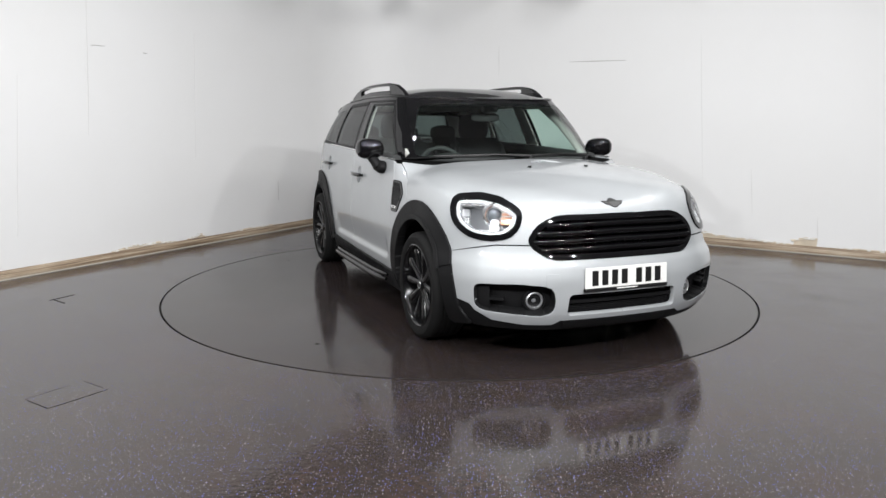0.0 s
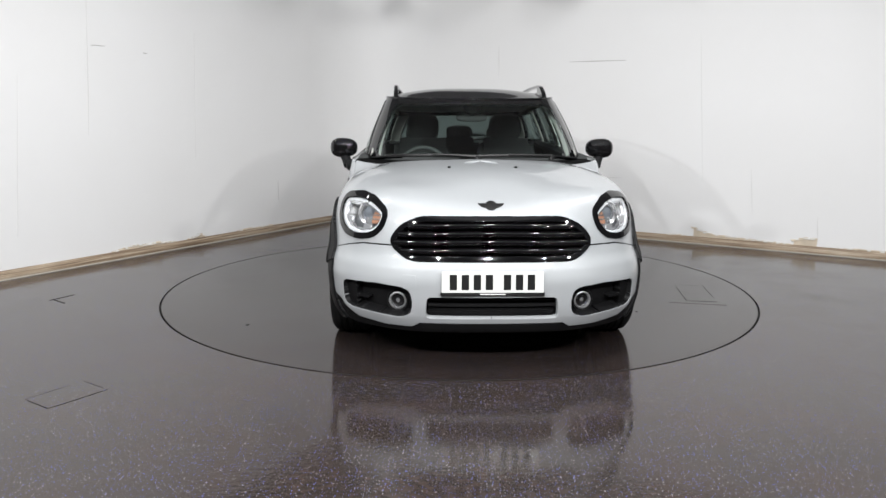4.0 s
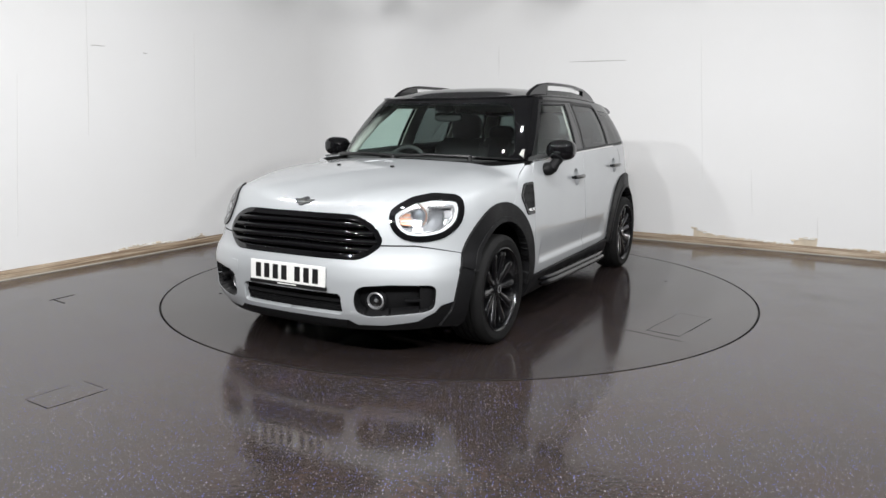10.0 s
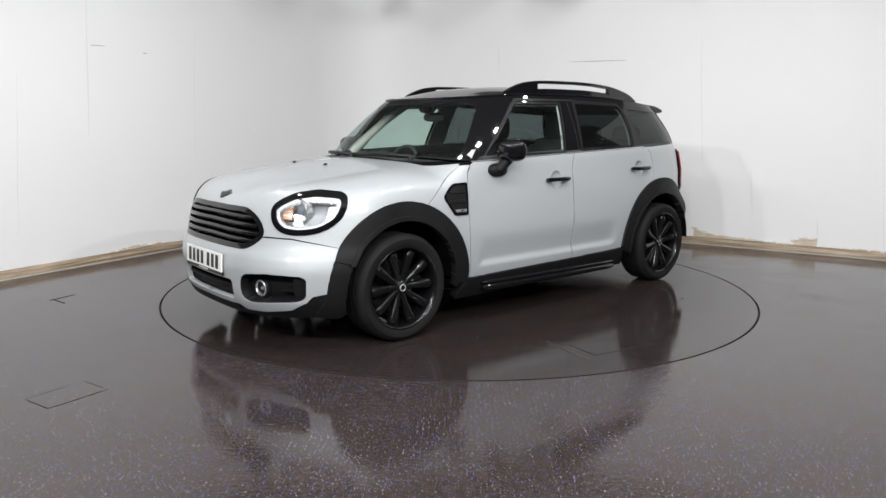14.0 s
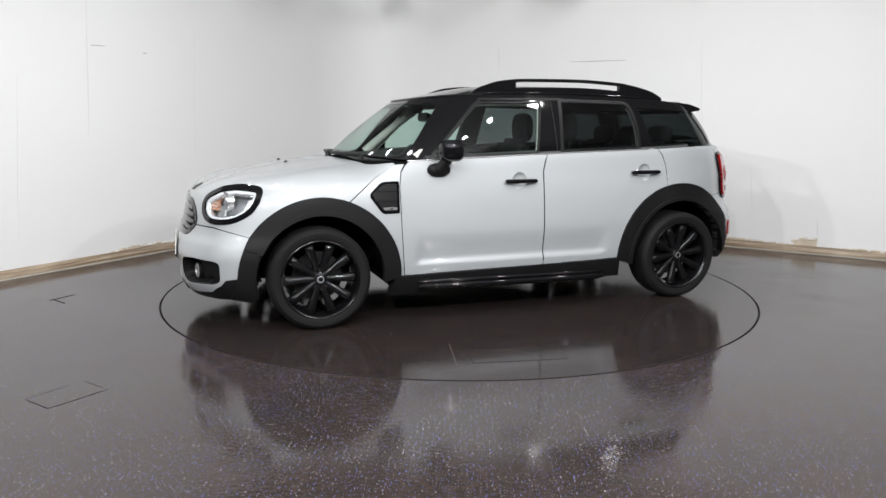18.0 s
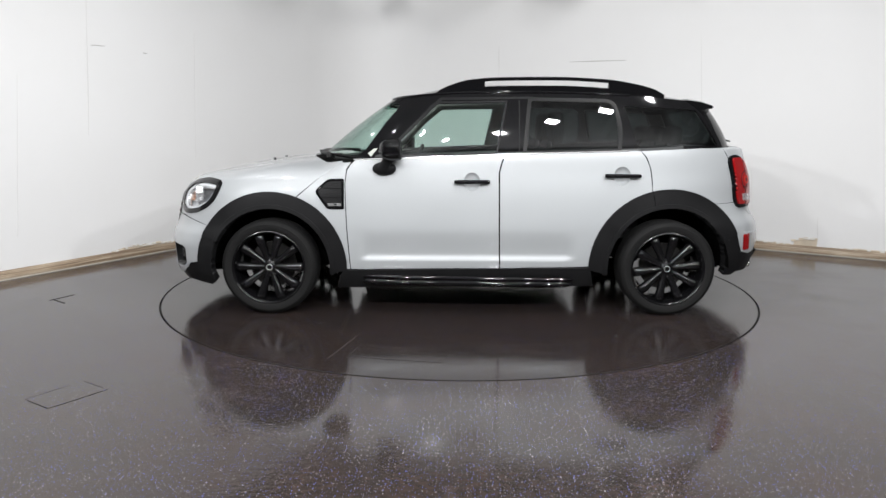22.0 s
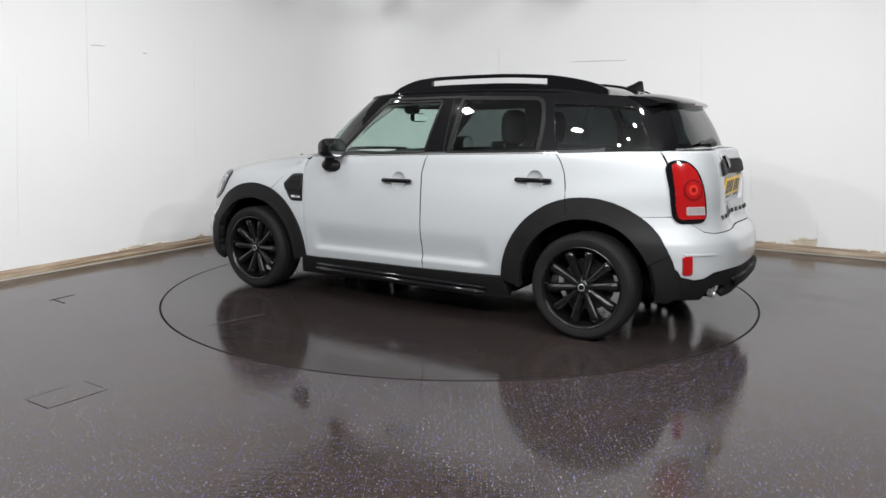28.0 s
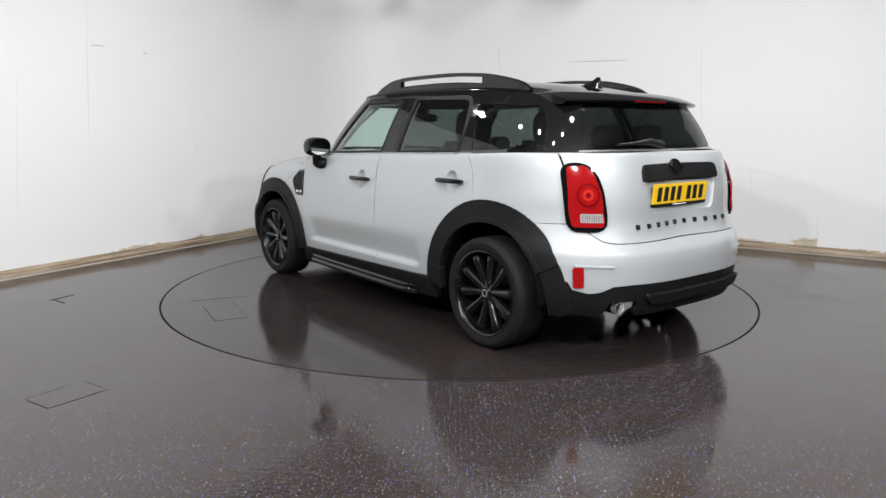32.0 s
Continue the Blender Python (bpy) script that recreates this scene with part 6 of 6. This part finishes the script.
# ---------- underside and interior ----------
def build_inside():
    part("floor_pan", box_bm(1.78, 1.62, 0.10, (0, 0, 0.27), 0.03), DARK, car, "black underside")
    part("front_undertray", box_bm(0.36, 0.96, 0.05, (1.83, 0, 0.245), 0.02), DARK, car)
    part("engine_block", box_bm(1.05, 0.88, 0.42, (1.42, 0, 0.46), 0.05), DARK, car, "dark engine bay filling")
    part("rear_floor", box_bm(1.10, 0.88, 0.26, (-1.42, 0, 0.45), 0.04), DARK, car)
    for sg in (1, -1):
        part("axle", tube_bm([(sg * WHEEL_X, -0.72, TYRE_R), (sg * WHEEL_X, 0.72, TYRE_R)], 0.03, 10), DARK, car)
    for sg in (1, -1):
        v = "side+" if sg > 0 else "side-"
        for o in ([(0.78, 0.36), (0.78, 1.02), (-0.22, 1.05), (-0.22, 0.36)], [(-0.24, 0.36), (-0.24, 1.05), (-1.13, 1.09), (-1.13, 0.80), (-0.90, 0.55), (-0.82, 0.36)]):
            panel("door_card", SHELL, v, o, TRIM_IN, car, push=-0.075, thick=0.01)
        panel("boot_side", SHELL, v, [(-1.16, 0.88), (-1.16, 1.09), (-1.85, 1.11), (-1.85, 0.80), (-1.70, 0.80)], TRIM_IN, car, push=-0.06, thick=0.01)
        pts = [(x, sg * 0.775, float(belt_z(x)) - 0.012) for x in np.linspace(0.62, -1.42, 24)]
        part("window_sill", tube_bm(pts, 0.038, 8), TRIM_IN, car, "dark inner window sill")
    part("cabin_floor", box_bm(1.56, 1.5, 0.03, (-0.05, 0, 0.40), 0.005), TRIM_IN, car)
    # dashboard
    bm = bmesh.new()
    rows = []
    for i in range(25):
        y = -0.74 + 1.48 * i / 24
        fx = screen_foot(y) - 0.06
        hump = 0.035 * math.exp(-((y + 0.36) / 0.16) ** 2)
        sec = [(fx, 1.035), (min(fx, 0.80), 1.045 + hump * 0.4), (0.58, 1.040 + hump), (0.52, 1.00 + hump), (0.53, 0.80), (0.60, 0.55), (fx, 0.55)]
        rows.append([bm.verts.new((x, y, z)) for x, z in sec])
    for a, b in zip(rows, rows[1:]):
        for k in range(7):
            bm.faces.new((a[k], a[(k + 1) % 7], b[(k + 1) % 7], b[k]))
    bm.faces.new(rows[0])
    bm.faces.new(rows[-1])
    part("dashboard", bm, TRIM_IN, car, "dark grey dashboard", sharp=50)
    part("centre_display", lathe_bm([(0.0, 0.012), (0.105, 0.012), (0.125, 0.0), (0.125, -0.02)], "x", 32, at=(0, 0, 0)), GLOSS_BLACK, car, at=pose(0.515, 0.0, 0.93, 0, 12, 180))
    # steering wheel, on the right
    sw = new("steering_wheel")
    sw.parent = car
    sw.matrix_basis = pose(0.42, -0.355, 0.935, 0, 66, 0)
    tagged(sw, "black three-spoke steering wheel")
    ring = [(0.182 * math.cos(q), 0.182 * math.sin(q), 0) for q in np.linspace(0, 2 * math.pi, 41)]
    bm = bmesh.new()
    rows = []
    for q in np.linspace(0, 2 * math.pi, 41)[:-1]:
        rows.append([bm.verts.new(((0.182 + 0.016 * math.cos(p)) * math.cos(q), (0.182 + 0.016 * math.cos(p)) * math.sin(q), 0.016 * math.sin(p))) for p in np.linspace(0, 2 * math.pi, 11)[:-1]])
    for i in range(40):
        a, b = rows[i], rows[(i + 1) % 40]
        for k in range(10):
            bm.faces.new((a[k], a[(k + 1) % 10], b[(k + 1) % 10], b[k]))
    part("wheel_rim", bm, TRIM_IN, sw)
    part("wheel_boss", lathe_bm([(0.0, 0.03), (0.055, 0.028), (0.068, 0.01), (0.06, -0.04), (0.0, -0.04)], "z", 24), TRIM_IN, sw)
    for q in (90, -90, 0):
        c, s = math.cos(radians(q)), math.sin(radians(q))
        part("wheel_spoke", tube_bm([(0.05 * c, 0.05 * s, 0.0), (0.175 * c, 0.175 * s, 0.0)], [0.020, 0.015], 8), SATIN_METAL if q else TRIM_IN, sw)
    part("column", tube_bm([(0, 0, -0.03), (0, 0, -0.22)], 0.04, 12), TRIM_IN, sw)

    def seat(name, x, y, lean, wid, lab):
        s = new(name)
        s.parent = car
        s.matrix_basis = pose(x, y, 0.42)
        tagged(s, lab)
        part("cushion", box_bm(0.50, wid, 0.17, (0.10, 0, 0.14), 0.06, 4), SEAT, s)
        back = Matrix.Rotation(radians(-lean), 4, "Y")
        part("backrest", box_bm(0.13, wid, 0.62, (-0.24, 0, 0.44), 0.055, 4, rot=back), SEAT, s)
        return s
    for y in (0.36, -0.36):
        s = seat("front_seat", -0.25, y, 16, 0.50, "black cloth front seat with headrest")
        part("headrest", ball(-0.385, 0, 0.830, 0.055, 0.140, 0.120, 3.0), SEAT, s)
        for q in (0.07, -0.07):
            part("headrest_post", tube_bm([(-0.345, q, 0.70), (-0.36, q, 0.80)], 0.006, 8), SATIN_METAL, s)
        part("side_bolster", tube_bm([(-0.16, 0.22, 0.20), (-0.20, 0.23, 0.45), (-0.27, 0.21, 0.66)], [0.045, 0.05, 0.035], 10), SEAT, s)
        part("side_bolster", tube_bm([(-0.16, -0.22, 0.20), (-0.20, -0.23, 0.45), (-0.27, -0.21, 0.66)], [0.045, 0.05, 0.035], 10), SEAT, s)
    for y in (0.40, 0.0, -0.40):
        s = seat("rear_seat", -1.06, y, 20, 0.385, "black cloth rear seat with headrest")
        part("headrest", ball(-0.405, 0, 0.775, 0.050, 0.130, 0.075, 3.0), SEAT, s)
    part("parcel_shelf", box_bm(0.45, 1.15, 0.02, (-1.60, 0, 1.03), 0.006), TRIM_IN, car, "black parcel shelf")
    # mirror inside
    im = new("inside_mirror")
    im.parent = car
    tagged(im, "dark inside mirror under the sensor pod")
    part("mirror_body", ball(0.37, 0.0, 1.325, 0.022, 0.115, 0.034, 3.0), TRIM_IN, im)
    part("mirror_pane", box_bm(0.003, 0.20, 0.052, (0.348, 0, 1.325), 0.001), MIRROR, im)
    part("sensor_pod", ball(0.435, 0.0, 1.395, 0.055, 0.065, 0.045, 2.6), TRIM_IN, im)
    part("mirror_stem", tube_bm([(0.375, 0, 1.33), (0.415, 0, 1.375)], 0.010, 8), TRIM_IN, im)
    for y in (0.33, -0.33):
        part("sun_visor", box_bm(0.16, 0.36, 0.015, (0.29, y, 1.435), 0.006, rot=Matrix.Rotation(radians(12), 4, "Y")), HEADLINER, car, "pale folded sun visor")


build_inside()


# ---------- the turntable's turn ----------
def motions():
    turn, put = [], []
    for i in range(33):
        deg = -66.87 - 5.1042 * i
        turn.append((float(i), pose(0, 0, 0, 0, 0, deg)))
        put.append((float(i), pose(0, 0, 0, 0, 0, deg) @ pose(-0.057, 0.081, 0)))
    walk(disc, turn)
    walk(car, put)


motions()
